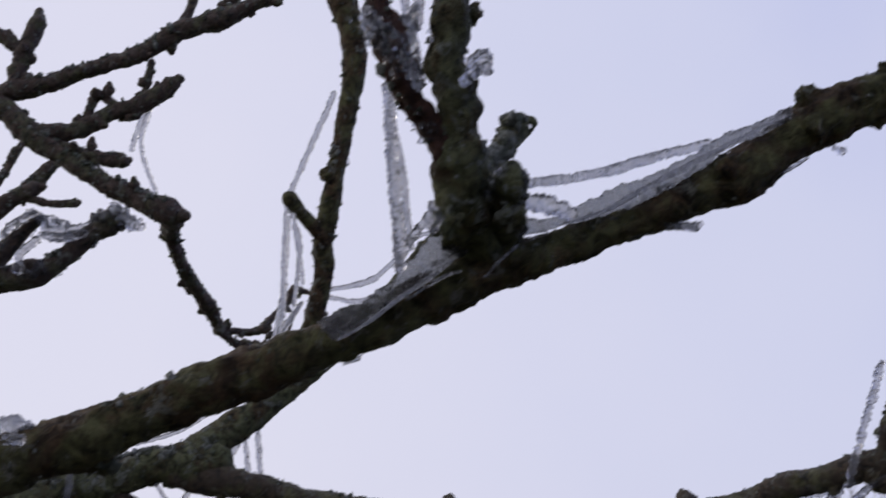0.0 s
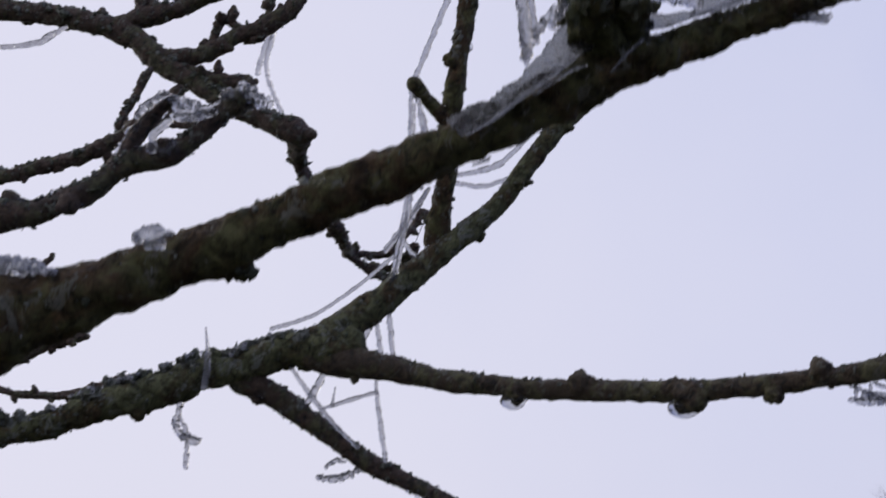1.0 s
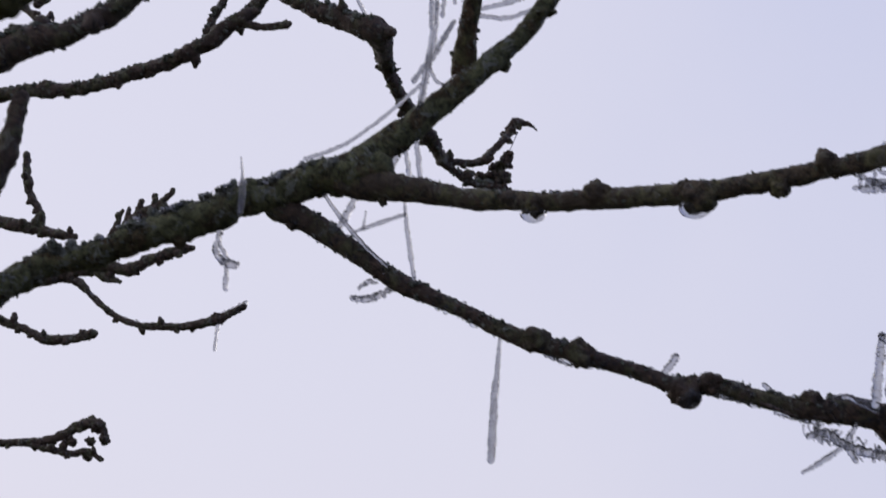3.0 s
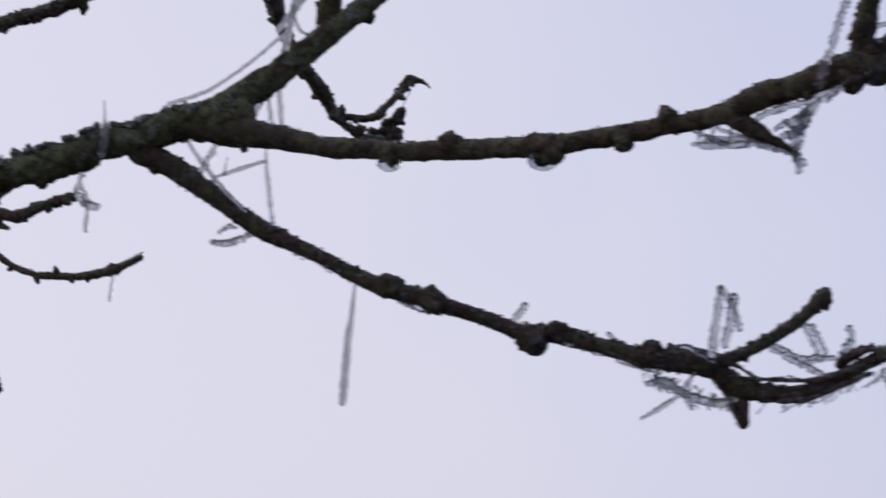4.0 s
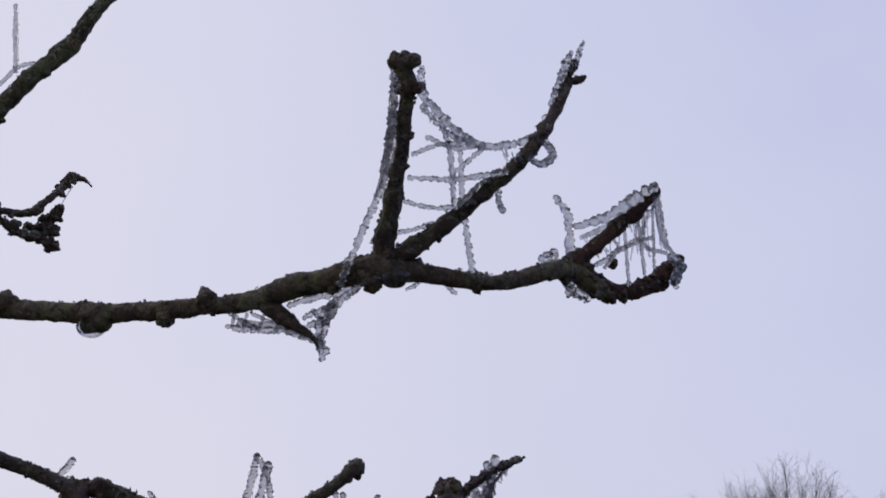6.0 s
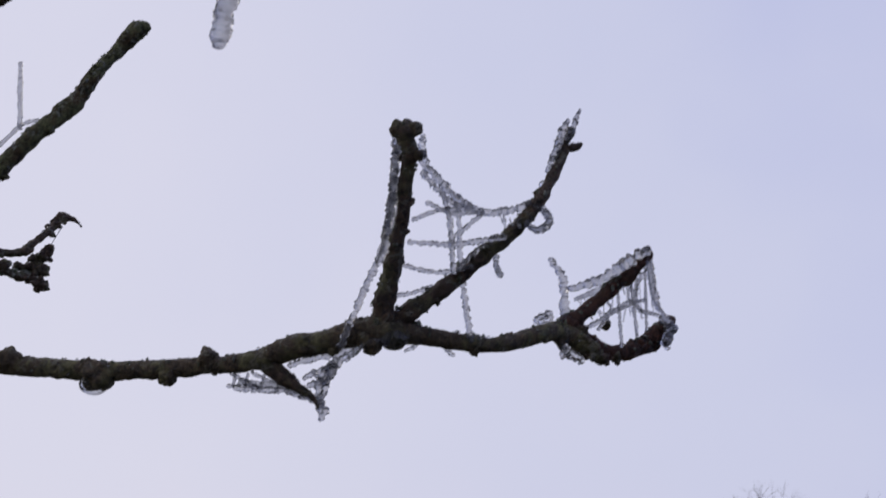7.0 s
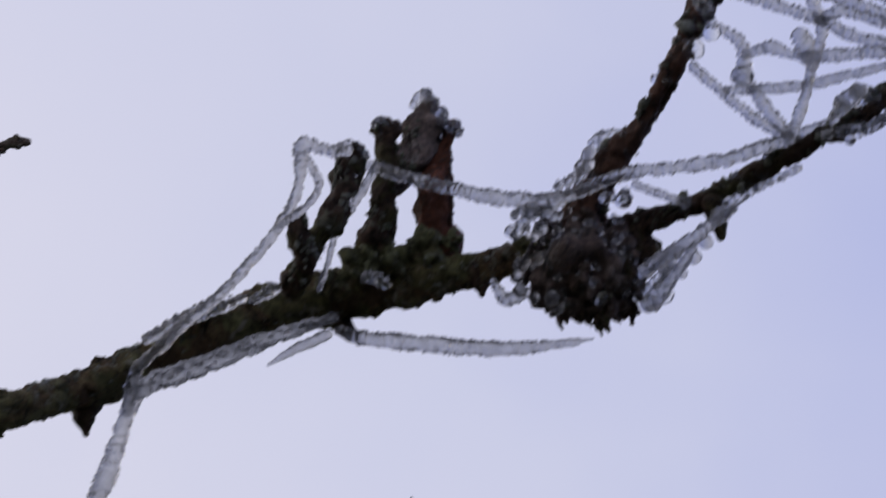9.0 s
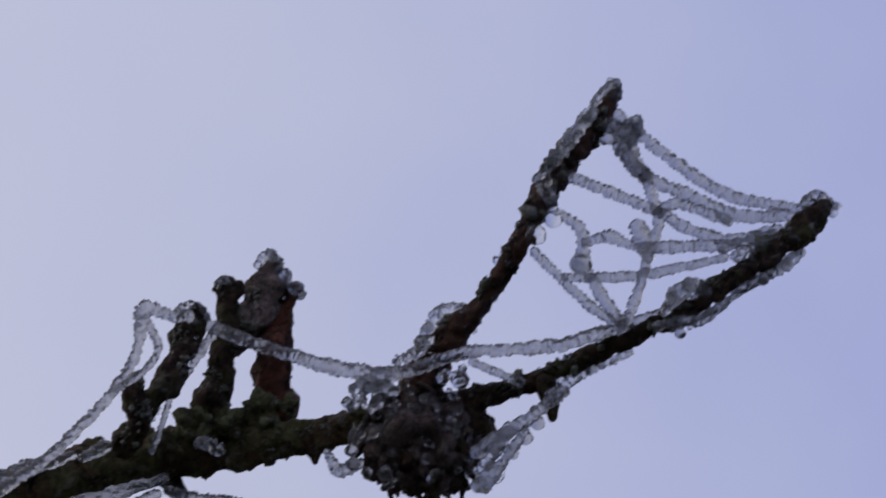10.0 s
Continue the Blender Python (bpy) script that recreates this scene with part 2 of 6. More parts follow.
def plates(name, rows, mat, parent, label):
    """Rounded lumps or lenses (centre, facing, radius in millimetres, flatness), joined."""
    vs, fs = [], []
    for k, (at, facing, r, flat) in enumerate(rows):
        turn = np.array(Vector(facing).to_track_quat("Z", "Y").to_matrix())
        v = ICO3_V * (1 + 0.06 * np.sin(ICO3_V @ (3.1, 2.3, 4.7) + 5 * k))[:, None] * (r, r, flat * r)
        vs.append(v @ turn.T + at)
        fs.append(ICO3_F + k * len(ICO3_V))
    ob = new(name, mesh_of(name, np.vstack(vs) * MM + np.array(BASE), np.vstack(fs).tolist(), mat))
    return tagged(attach(ob, parent), label, kind="stuff")


def scatter(rows, per_mm, size, seed, up=0.5, spread=1.0, clump=0.0):
    """Places of grains on the skin round an axis; up: how much they keep to the top side."""
    rng = np.random.default_rng(seed)
    out = []
    for a, b in zip(rows, rows[1:]):
        length = np.linalg.norm(b[:3] - a[:3])
        for _ in range(rng.poisson(per_mm * length)):
            q = a + (b - a) * rng.random()
            f = (b[:3] - a[:3]) / (length + 1e-9)
            d = rng.normal(size=3) + np.array([0, -0.3, up * 2])
            d -= f * d.dot(f)
            d /= np.linalg.norm(d) + 1e-9
            s = size * rng.lognormal(0, 0.35)
            if clump and noise.noise(Vector(q[:3] + d * q[3]) / clump) < 0.05:
                continue
            out.append((*(q[:3] + d * (q[3] * spread + 0.25 * s)), s))
    return out


def limb(name, parent, pts, mat, label="", fine=True, rime=0.0, size=0.35, lichen=0.0, up=0.5, pit=None, swell=0.12, pebble=0.0):
    """A length of branch with rime grains and lichen lumps of its own."""
    r = sum(p[3] for p in pts) / len(pts)
    close = pts[0][1] < -150
    step, sides = ((0.3, 26) if close else (0.5, 18)) if fine else (3.0, 12)
    verts, faces, rows = tube(pts, step, sides, swell, (0.12 * r if pit is None else pit), 0.08 * r, None, 0.0, pebble, 0.95 * r)
    ob = new(name, mesh_of(name, verts, faces, mat))
    tagged(attach(ob, parent), label)
    seed = len(verts)
    if rime or lichen:
        host = ob if parent.type == "EMPTY" else parent
        if rime:
            grains("rime", scatter(rows, 0.6 * rime, size, seed, up, 1 - 0.45 * swell), GLAZE, host, "tiny clear beads of ice on the bark")
        if lichen:
            grains("lichen", scatter(rows, 0.25 * lichen, size * 1.1, seed + 1, 0.25, 0.97) + scatter(rows, 2.6 * lichen, size * 1.35, seed + 2, 0.7, 0.93, 4.5), LICHEN, host, "crusty grey-green lichen lumps", 0.6)
    return ob


def lump(name, parent, pts, mat, label="", rough=0.5, cuts=4):
    """An uneven knob on a branch."""
    (x, y, z, r), = pts
    bm = bmesh.new()
    bmesh.ops.create_icosphere(bm, subdivisions=cuts, radius=1)
    for v in bm.verts:
        q = v.co.copy()
        n = noise.noise(q * 1.2 + Vector((x, y, z))) + 0.5 * noise.noise(q * 2.6 + Vector((z, x, y))) + 0.3 * noise.noise(q * 6 + Vector((y, z, x)))
        v.co = (Vector((x, y, z)) + q * r * (1 + rough * n)) * MM + BASE
    me = bpy.data.meshes.new(name)
    bm.to_mesh(me)
    bm.free()
    me.materials.append(mat)
    me.polygons.foreach_set("use_smooth", [True] * len(me.polygons))
    return tagged(attach(new(name, me), parent), label)


def buds(parent, pts, mat, spacing, size, seed):
    """Small buds and spur scars set along a twig."""
    rng = np.random.default_rng(seed)
    rows = spline(pts, 1.0)
    at = spacing * rng.uniform(0.3, 0.8)
    while at < len(rows) - 1:
        x, y, z, r = rows[int(at)]
        d = rng.normal(size=3)
        d[1] *= 0.5
        d /= np.linalg.norm(d)
        k = r * 0.8
        w = size * rng.uniform(0.7, 1.3)
        a, b = np.array([x, y, z]) + d * k, np.array([x, y, z]) + d * (k + w * rng.uniform(0.6, 2.0))
        verts, faces, _ = tube([(*a, w * 0.9), (*((a + b) / 2), w), (*b, w * 0.55)], 0.6, 8, 0.3, 0.1 * w, 0.0)
        attach(new("bud", mesh_of("bud", verts, faces, mat)), parent)
        at += spacing * rng.uniform(0.6, 1.5)


def knobs(parent, pts, mat, spacing, seed, grow=1.0):
    """Old bud scars: low uneven swellings along a branch."""
    rng = np.random.default_rng(seed)
    rows = spline(pts, 0.5)
    at = spacing * rng.uniform(0.4, 1.0)
    while at < 0.5 * (len(rows) - 1):
        x, y, z, r = rows[int(at / 0.5)]
        d = rng.normal(size=3) * (0.4, 0.5, 1.0)
        d /= np.linalg.norm(d)
        w = grow * r * rng.uniform(0.3, 0.62)
        lump("knob", parent, [(*(np.array([x, y, z]) + d * (r - 0.25 * w)), w)], mat, rough=0.6, cuts=3)
        at += spacing * rng.uniform(0.5, 1.6)


def sheet(upper, lower, label, thick=0.35, mat=None):
    """A web sheet frozen into a thin ragged film between two edges."""
    a, b = spline(upper, 0.22), spline(lower, 0.22)
    n, across = max(len(a), len(b)), 16
    pick = lambda r: np.array([np.interp(np.linspace(0, 1, n), np.linspace(0, 1, len(r)), r[:, k]) for k in range(3)]).T
    a, b = pick(a), pick(b)
    o = Vector(a[0]) * MM + BASE
    verts, faces = [], []
    for side in (-1, 1):
        for i in range(n):
            for j in range(across + 1):
                t = j / across
                fray = sum((0.12 * noise.noise(Vector(e[i]) / 2.6) + 0.12 * noise.noise(Vector(e[i]) / 0.9) + 0.07 * noise.noise(Vector(e[i]) / 0.35)) * w for e, w in ((a, 1 - t), (b, t)))
                q = Vector(a[i] + (b[i] - a[i]) * (t + fray))
                edge = math.sin(math.pi * min(max(t, 0.04), 0.96)) ** 0.4
                swell = thick * edge * (0.9 + 0.7 * noise.noise(q / 1.6) + 0.45 * noise.noise(q / 0.6))
                q.y += side * max(swell, 0.05)
                verts.append(q * MM + BASE - o)
    w, m = across + 1, n * (across + 1)
    for i in range(n - 1):
        for j in range(across):
            p = i * w + j
            faces.append((p, p + 1, p + w + 1, p + w))
            faces.append((m + p, m + p + w, m + p + w + 1, m + p + 1))
        for j in (0, across):
            p = i * w + j
            faces.append((p, p + w, m + p + w, m + p) if j == 0 else (p, m + p, m + p + w, p + w))
    for i in (0, n - 1):
        for j in range(across):
            p = i * w + j
            faces.append((p, m + p, m + p + 1, p + 1) if i == 0 else (p, p + 1, m + p + 1, m + p))
    ob = new("ice_sheet", mesh_of("ice_sheet", verts, faces, mat or FILM))
    ob.location = o
    return tagged(ob, label, "ice sheet", "frozen web sheets")


def strand(name, parent, pts, mat=None, bead=0.42, sides=10, label=""):
    """A cobweb thread swollen with ice."""
    r = sum(p[3] for p in pts) / len(pts)
    close = pts[0][1] < -150
    step, sides = (max(0.085 * r, 0.055), max(2 * sides, 12)) if close else (max(0.22 * r, 0.1), sides)
    verts, faces, rows = tube(pts, step, sides, 0.3, 0.0, 0.0, None, -0.06 if close else -0.03, (0.34 if close else 0.48) if bead > 0.8 else 0.3 if bead > 0.3 else 0.24, ((0.85 if close else 1.25) if bead > 0.8 else 0.75) * r)
    ob = new(name, mesh_of(name, verts, faces, mat or (RIME if bead > 0.8 else ICE)))
    return tagged(attach(ob, parent), label)


def web(pts_list, label, category="frozen cobweb", name="frozen_cobweb", group="frozen cobwebs on the tree", bead=0.42, mat=None):
    x, y, z, r = pts_list[0][0]
    hub = new(name)
    hub.location = Vector((x, y, z)) * MM + BASE
    tagged(hub, label, category, group)
    for pts in pts_list:
        strand("strand", hub, pts, mat, bead=bead)
    return hub


def lace(hub, upper, lower, count, r, seed):
    """Fine ragged threads criss-crossing between two edges."""
    rng = np.random.default_rng(seed)
    a, b = spline(upper, 0.5)[:, :3], spline(lower, 0.5)[:, :3]
    for _ in range(count):
        i, j = rng.random(), rng.random() * 0.3 - 0.15
        p = a[int(i * (len(a) - 1))]
        q = b[int(min(max(i + j, 0), 1) * (len(b) - 1))]
        q = p + (q - p) * rng.uniform(0.45, 1.05)
        m = (p + q) / 2 + rng.normal(size=3) * 0.1 * np.linalg.norm(q - p)
        w = r * rng.uniform(0.6, 1.4)
        strand("strand", hub, [(*p, w), (*m, 0.8 * w), (*q, 1.1 * w)], CRUST, sides=6, bead=0.85)


def lone(name, pts, label, category, group="", mat=None):
    """A single piece of ice, a thing of its own."""
    x, y, z, r = pts[0]
    o = Vector((x, y, z)) * MM + BASE
    r = sum(p[3] for p in pts) / len(pts)
    verts, faces, rows = tube(pts, max(0.09 * r, 0.06), 14, 0.25, 0.0, 0.0, o, -0.09, 0.2, 0.55 * r)
    ob = new(name, mesh_of(name, verts, faces, mat or RIME))
    ob.location = o
    return tagged(ob, label, category, group)


def crumbs(pts, label, mat=None):
    """A crumbly run of small fused beads of ice."""
    rng = np.random.default_rng(int(abs(pts[0][0]) * 10))
    o = Vector(pts[0][:3]) * MM + BASE
    close = pts[0][1] < -150
    r = sum(p[3] for p in pts) / len(pts)
    verts, faces, rows = tube([(x, y, z, 0.72 * r) for x, y, z, r in pts], max(0.15 * r, 0.1) if close else 0.25, 16 if close else 12, 0.45, 0.0, 0.0, o, 0.0, 0.36, 0.8 * r)
    v0, f0 = [np.array([v[:] for v in verts])], [list(f) for f in faces]
    count = len(verts)
    ball_v, ball_f = (ICO3_V, ICO3_F) if close else (ICO_V, ICO_F)
    for a, b in zip(rows, rows[1:]):
        for _ in range(rng.poisson(2.2 * np.linalg.norm(b[:3] - a[:3]) / max(a[3], 0.2))):
            d = rng.normal(size=3)
            d /= np.linalg.norm(d)
            s = a[3] / 0.72 * rng.uniform(0.16, 0.5)
            q = a[:3] + (b[:3] - a[:3]) * rng.random() + d * a[3] * rng.uniform(0.8, 1.3)
            ball = ball_v * (1 + 0.08 * rng.normal(size=(len(ball_v), 1))) * (1 + 0.2 * rng.normal(size=3)) * s
            v0.append((ball + q) * MM + np.array(BASE - o))
            f0 += (ball_f + count).tolist()
            count += len(ball)
    ob = new("ice_crust", mesh_of("ice_crust", np.vstack(v0), f0, mat or CRUST))
    ob.location = o
    return tagged(ob, label, "ice crust", "ice crusts")


def drop(pts, label, hang=1.25, mat=None, wide=1.0):
    """A hanging drop, frozen clear."""
    (x, y, z, r), = pts
    bm = bmesh.new()
    bmesh.ops.create_icosphere(bm, subdivisions=4, radius=r * MM)
    for v in bm.verts:
        u = v.co.z / (r * MM)
        v.co.z *= hang if u > 0 else 0.95
        pinch = 1 - 0.25 * max(u, 0)
        wob = 1 + 0.14 * noise.noise(v.co / (r * MM) * 2 + Vector((x, y, z)))
        v.co.x *= pinch * wob * wide
        v.co.y *= pinch * wob
    me = bpy.data.meshes.new("ice_drop")
    bm.to_mesh(me)
    bm.free()
    me.materials.append(mat or CLEAR)
    me.polygons.foreach_set("use_smooth", [True] * len(me.polygons))
    ob = new("ice_drop", me)
    ob.location = Vector((x, y, z)) * MM + BASE
    return tagged(ob, label, "ice drop", "frozen drops under the branches")


# ---- ground ----
def ground_sheet():
    rings, spokes = [0.0, 1, 2.5, 5, 9, 15, 25, 40, 65, 110, 200, 400, 900, 2200], 48
    verts, faces = [(0, 0, 0)], []
    for r in rings[1:]:
        for k in range(spokes):
            a = 2 * math.pi * k / spokes
            x, y = r * math.cos(a), r * math.sin(a)
            verts.append((x, y, 0.06 * noise.noise((x * 0.3, y * 0.3, 0)) * min(r / 4, 1)))
    for k in range(spokes):
        faces.append((0, 1 + k, 1 + (k + 1) % spokes))
    for i in range(len(rings) - 2):
        a, b = 1 + i * spokes, 1 + (i + 1) * spokes
        for k in range(spokes):
            k2 = (k + 1) % spokes
            faces.append((a + k, b + k, b + k2, a + k2))
    mat, n, l, b = shader("winter_meadow")
    col = ramp(n, l, noise_at(n, l, 0.8, 8, 0.7), [(0.3, (0.03, 0.034, 0.017)), (0.55, (0.06, 0.058, 0.03)), (0.75, (0.1, 0.1, 0.07))])
    l.new(col, b.inputs["Base Color"])
    b.inputs["Roughness"].default_value = 0.9
    relief(n, l, b, noise_at(n, l, 30, 6, 0.7), 0.8, 0.03)
    ob = new("ground", mesh_of("ground", verts, faces, mat))
    return tagged(ob, "winter meadow, brownish green with a touch of frost", "ground", kind="structure")


ground_sheet()

# ---- the tree that carries all the near branches ----
tree = new("fruit_tree")
tree.location = (-1.15, 0.2, 0.0)
tagged(tree, "old leafless fruit tree, mossy bark glazed with ice", "tree")
limb("trunk", tree, [(-1150, 200, -1830, 120), (-1150, 200, -1500, 95), (-1140, 195, -1100, 84), (-1120, 190, -700, 78), (-1090, 180, -480, 70)], BARK_TRUNK, "thick mossy trunk", False, pit=5, swell=0.15)
BOUGHS = "mossy bough leading back to the trunk"
limb("bough", tree, [(-1100, 185, -560, 50), (-900, 80, -330, 36), (-600, -80, -200, 24), (-300, -190, -90, 14), (-150, -215, -52, 9), (-102, -207, -40, 7.9)], BARK_TRUNK, BOUGHS, False, pit=1)
limb("bough", tree, [(-1100, 185, -540, 50), (-850, 120, -280, 32), (-550, 40, -170, 20), (-380, -10, -110, 12), (-262, -20, -62, 8.6)], BARK_TRUNK, BOUGHS, False, pit=1)
limb("bough", tree, [(-1095, 182, -520, 50), (-900, 280, -100, 34), (-700, 310, 120, 22), (-520, 290, 240, 12), (-450, 276, 268, 8), (-383, 270, 280, 5.8)], BARK_TRUNK, BOUGHS, False, pit=1)
limb("bough", tree, [(-1095, 185, -500, 46), (-980, 400, -180, 28), (-850, 580, 60, 14), (-700, 650, 190, 8), (-590, 660, 219, 6)], BARK_TRUNK, BOUGHS, False, pit=1)
for row in ([(-700, 310, 120, 12), (-480, 262, 175, 6), (-359, 245, 169, 4)],
            [(-760, 620, 140, 7), (-620, 570, 165, 4), (-500, 545, 155, 3.4)], [(-760, 620, 140, 7), (-660, 655, 100, 4), (-580, 660, 89, 3.6)],
            [(-420, -5, -120, 9), (-280, -30, 0, 7), (-205, -50, 38, 5.2)], [(-420, 10, -125, 7), (-330, 70, -20, 4), (-252, 100, 22, 2.8)]):
    limb("bough", tree, row, BARK_SHADED, "thin side bough, dark and wet", False)

# centre lines of the larger branches
NEAR_MIDDLE = [(-32.8, -190, -3.3, 2.85), (-25.8, -190, -0.4, 2.8), (-18.8, -190, 2.9, 3), (-11.7, -190, 5.4, 2.75), (-4.6, -190, 7.4, 2.25), (2.5, -190, 9.7, 2), (9.8, -190, 12.6, 2.5), (17.1, -190, 15.6, 3.3), (24.9, -189.5, 20.7, 2.95), (32, -190, 24.3, 3), (38.5, -190, 26.9, 2.8), (44.5, -187, 30.6, 2.6)]
NEAR_END = [(36, -191, 26, 2.3), (44.2, -186, 31.3, 2.75), (52.4, -181, 37.2, 3.1), (61.3, -180.8, 42.8, 3.9), (70.4, -181.3, 48, 4.2), (79.7, -182.4, 52.4, 4), (89.2, -184.1, 55.3, 4.3), (98.3, -189.1, 56.7, 4.2), (107.2, -193.9, 57.1, 3), (112.4, -196.5, 58, 2.7), (116.2, -198.3, 59, 2.6), (123.9, -201.3, 60.4, 3.4), (129.3, -203.2, 62.4, 3.4)]
NEAR_TWIG = [(127.3, -203.2, 61.3, 2.89), (134.4, -205.9, 63.8, 2.02), (141.3, -209.1, 65.9, 1.61), (148.2, -212.5, 68.9, 1.61), (154.1, -218.3, 71.6, 1.52), (159.9, -223.9, 73.5, 1.51), (167.4, -226.2, 78.1, 1.6), (175, -228.6, 84.5, 1.71), (182.3, -230.1, 90.4, 1.81), (188.7, -231.5, 96.7, 2.25), (192, -231.5, 100.6, 1.86)]
NEAR_UPRIGHT_TWIG = [(126.6, -203.2, 64, 3.3), (127.6, -207.8, 68.5, 3.1), (129.6, -211.9, 72.6, 2.7), (133.1, -217.2, 76.1, 1.59), (135.4, -221.8, 81.2, 1.58), (137.5, -226.7, 86.6, 1.58), (140.5, -227.2, 93.7, 2.0), (144.3, -227.7, 101.1, 2.03), (149.5, -228.2, 108.4, 1.65), (152.2, -228.6, 114.8, 1.51), (153.2, -228.6, 118.3, 1.18)]
MAIN_BRANCH = [(-269.8, -20.5, -65.9, 6.82), (-238.2, -11.7, -40, 5.47), (-211.3, -5, -20.7, 4.47), (-190.3, 0, -7, 3.8), (-177.6, 6.1, 2.8, 3.67), (-161.8, 7.7, 5.7, 3.37), (-146.2, 9.4, 10.9, 3.84), (-136.7, 10.3, 12.9, 4.48), (-128.9, 11.2, 15, 4.77), (-121.9, 11.9, 18.4, 4.19), (-114.9, 12.6, 18.5, 3.84), (-107.1, 13.5, 21, 4.28), (-99, 13.5, 23.7, 4.58), (-91, 13.5, 23.2, 5.41), (-83, 13.5, 24.2, 4.25)]
RIGHT_BRANCH = [(-92.6, 13.5, 21.9, 4.66), (-83.1, 13.5, 19, 4.05), (-73.7, 13.5, 17.1, 3.45), (-59.8, 13.5, 13.1, 2.85), (-41.4, 11, 9.6, 2.52), (-26.1, 7.1, 6.9, 2.47), (0.5, 0, 3.8, 2.65), (13.1, -3.7, 3.2, 2.48), (24, -7, 3, 2.45), (34.6, -10.2, 3, 2.28), (45.2, -12.2, 3.9, 2.75), (54, -14.4, 6.9, 3.15), (62.7, -16.4, 7.9, 3.01), (71.4, -18.5, 10.2, 3.4), (77.2, -20.5, 9.9, 3.93), (82.9, -18.9, 9.8, 3.13), (88.6, -17.3, 9.4, 2.46), (95.8, -15.3, 8.8, 2.19), (103.1, -13.3, 8.2, 2.06), (112.1, -8.9, 10.2, 2.09), (119.8, -5.1, 13.8, 2.4), (126.6, 2.5, 16.2, 2.9), (131.8, 3.5, 13.6, 2.7), (136, 6, 11.6, 2.2)]
LOWER_BRANCH = [(-112.3, 14.7, 16.7, 3.97), (-103.2, 16.5, 11.5, 3.16), (-85.3, 20.5, -1.8, 2.48), (-79.4, 21.8, -6.3, 2.60), (-67.2, 22.7, -12.7, 2.06), (-55.2, 23.6, -19.7, 2.05), (-44.9, 24.4, -24.5, 2.54), (-33.2, 25.2, -28.7, 2.27), (-20.4, 28.1, -33.1, 1.89), (-9.2, 30.8, -37.4, 2.26), (-0.4, 30.5, -37.8, 2.25), (10.8, 30.2, -42.3, 2.10), (21.9, 29.8, -45.8, 2.70), (30.4, 31.7, -46.6, 3.24), (38.5, 34.8, -48.6, 2.98), (44.3, 37.7, -53.2, 3.07), (53.3, 38.2, -55.4, 2.00), (63.9, 38.8, -54.8, 1.78), (79.3, 39.8, -48.2, 1.70), (88.5, 39.8, -43.9, 1.52), (94.7, 39.8, -40.6, 1.61), (101.1, 39.8, -35.8, 1.14), (108.9, 39.8, -30.7, 0.86), (116.3, 39.8, -27.8, 0.40)]
RISING_BRANCH = [(-92.2, 14.7, 24.4, 4.87), (-80.7, 16.6, 32.1, 4.35), (-71.4, 18.2, 39.2, 3.69), (-62.1, 19.9, 47.2, 3.57), (-54.2, 21.1, 53.5, 3.03), (-44.6, 22.5, 61.5, 2.63), (-38.2, 23.4, 69.6, 2.59), (-28.1, 24.3, 82.2, 2.61), (-16.4, 25.2, 93.1, 2.34), (-22, 25.5, 90.2, 2.27), (-15.8, 25.7, 96.1, 2.28), (-11.4, 25.9, 104, 2.14), (-5.2, 26.2, 111.9, 2.16), (-0.2, 26.2, 118.3, 3.1), (2.2, 26.2, 119.6, 1.86)]
UPRIGHT_BRANCH = [(-60.7, 22.5, 52.9, 3.61), (-58.5, 18.6, 63.5, 2.77), (-55.4, 15, 75, 2.63), (-55.4, 12.2, 81.2, 2.7), (-52.1, 7.4, 95.3, 2.43), (-49.6, 6, 107.6, 2.45), (-47.3, 4.9, 118.6, 2.74), (-45.5, 3, 129.4, 3.16), (-46.1, 1.4, 138.8, 3.59), (-48.5, 0, 146.8, 3.88), (-50.7, 0, 157.4, 3.35), (-51.3, 0, 171.6, 2.54)]
TWIG_END = [(132.3, 7.4, 13.7, 3.06), (141.5, 13.9, 13.3, 2.17), (150.3, 19.8, 16.9, 2.21), (157.8, 25.2, 23, 3.04), (160.7, 25.2, 26.4, 1.77)]
STUB_TWIG = [(77.4, -19.5, 10.7, 3.21), (77.5, -22.8, 16.3, 2.82), (79.6, -26.8, 22.5, 2.29), (80.4, -30.9, 29.2, 2.54), (82.1, -34.9, 35.9, 2.02), (82.5, -37.7, 40.7, 2.02), (83.4, -41.3, 46.7, 1.88), (83.8, -44.1, 50.8, 2.12), (82.7, -46.5, 54.2, 2.74), (83, -46.5, 56.1, 1.99)]
SLANTING_TWIG = [(79.3, -20.5, 11.8, 2.83), (88.6, -22, 17.4, 2.31), (95.7, -23.2, 23, 2.06), (104.4, -24.7, 30.1, 2.06), (111.5, -26.2, 35.6, 1.81), (117.3, -27.8, 42.7, 1.68), (121.9, -26.7, 51, 1.44), (124.6, -25.7, 57.5, 1.30), (126, -25.7, 62, 0.81), (127, -25.7, 65, 0.45)]
LOWER_STUB = [(37, 33.5, -48.8, 2.03), (49.2, 34.4, -44.4, 1.65), (58.5, 35.1, -39.2, 1.66), (64.7, 35.5, -35, 1.66), (68.7, 35.9, -30.8, 2.05)]
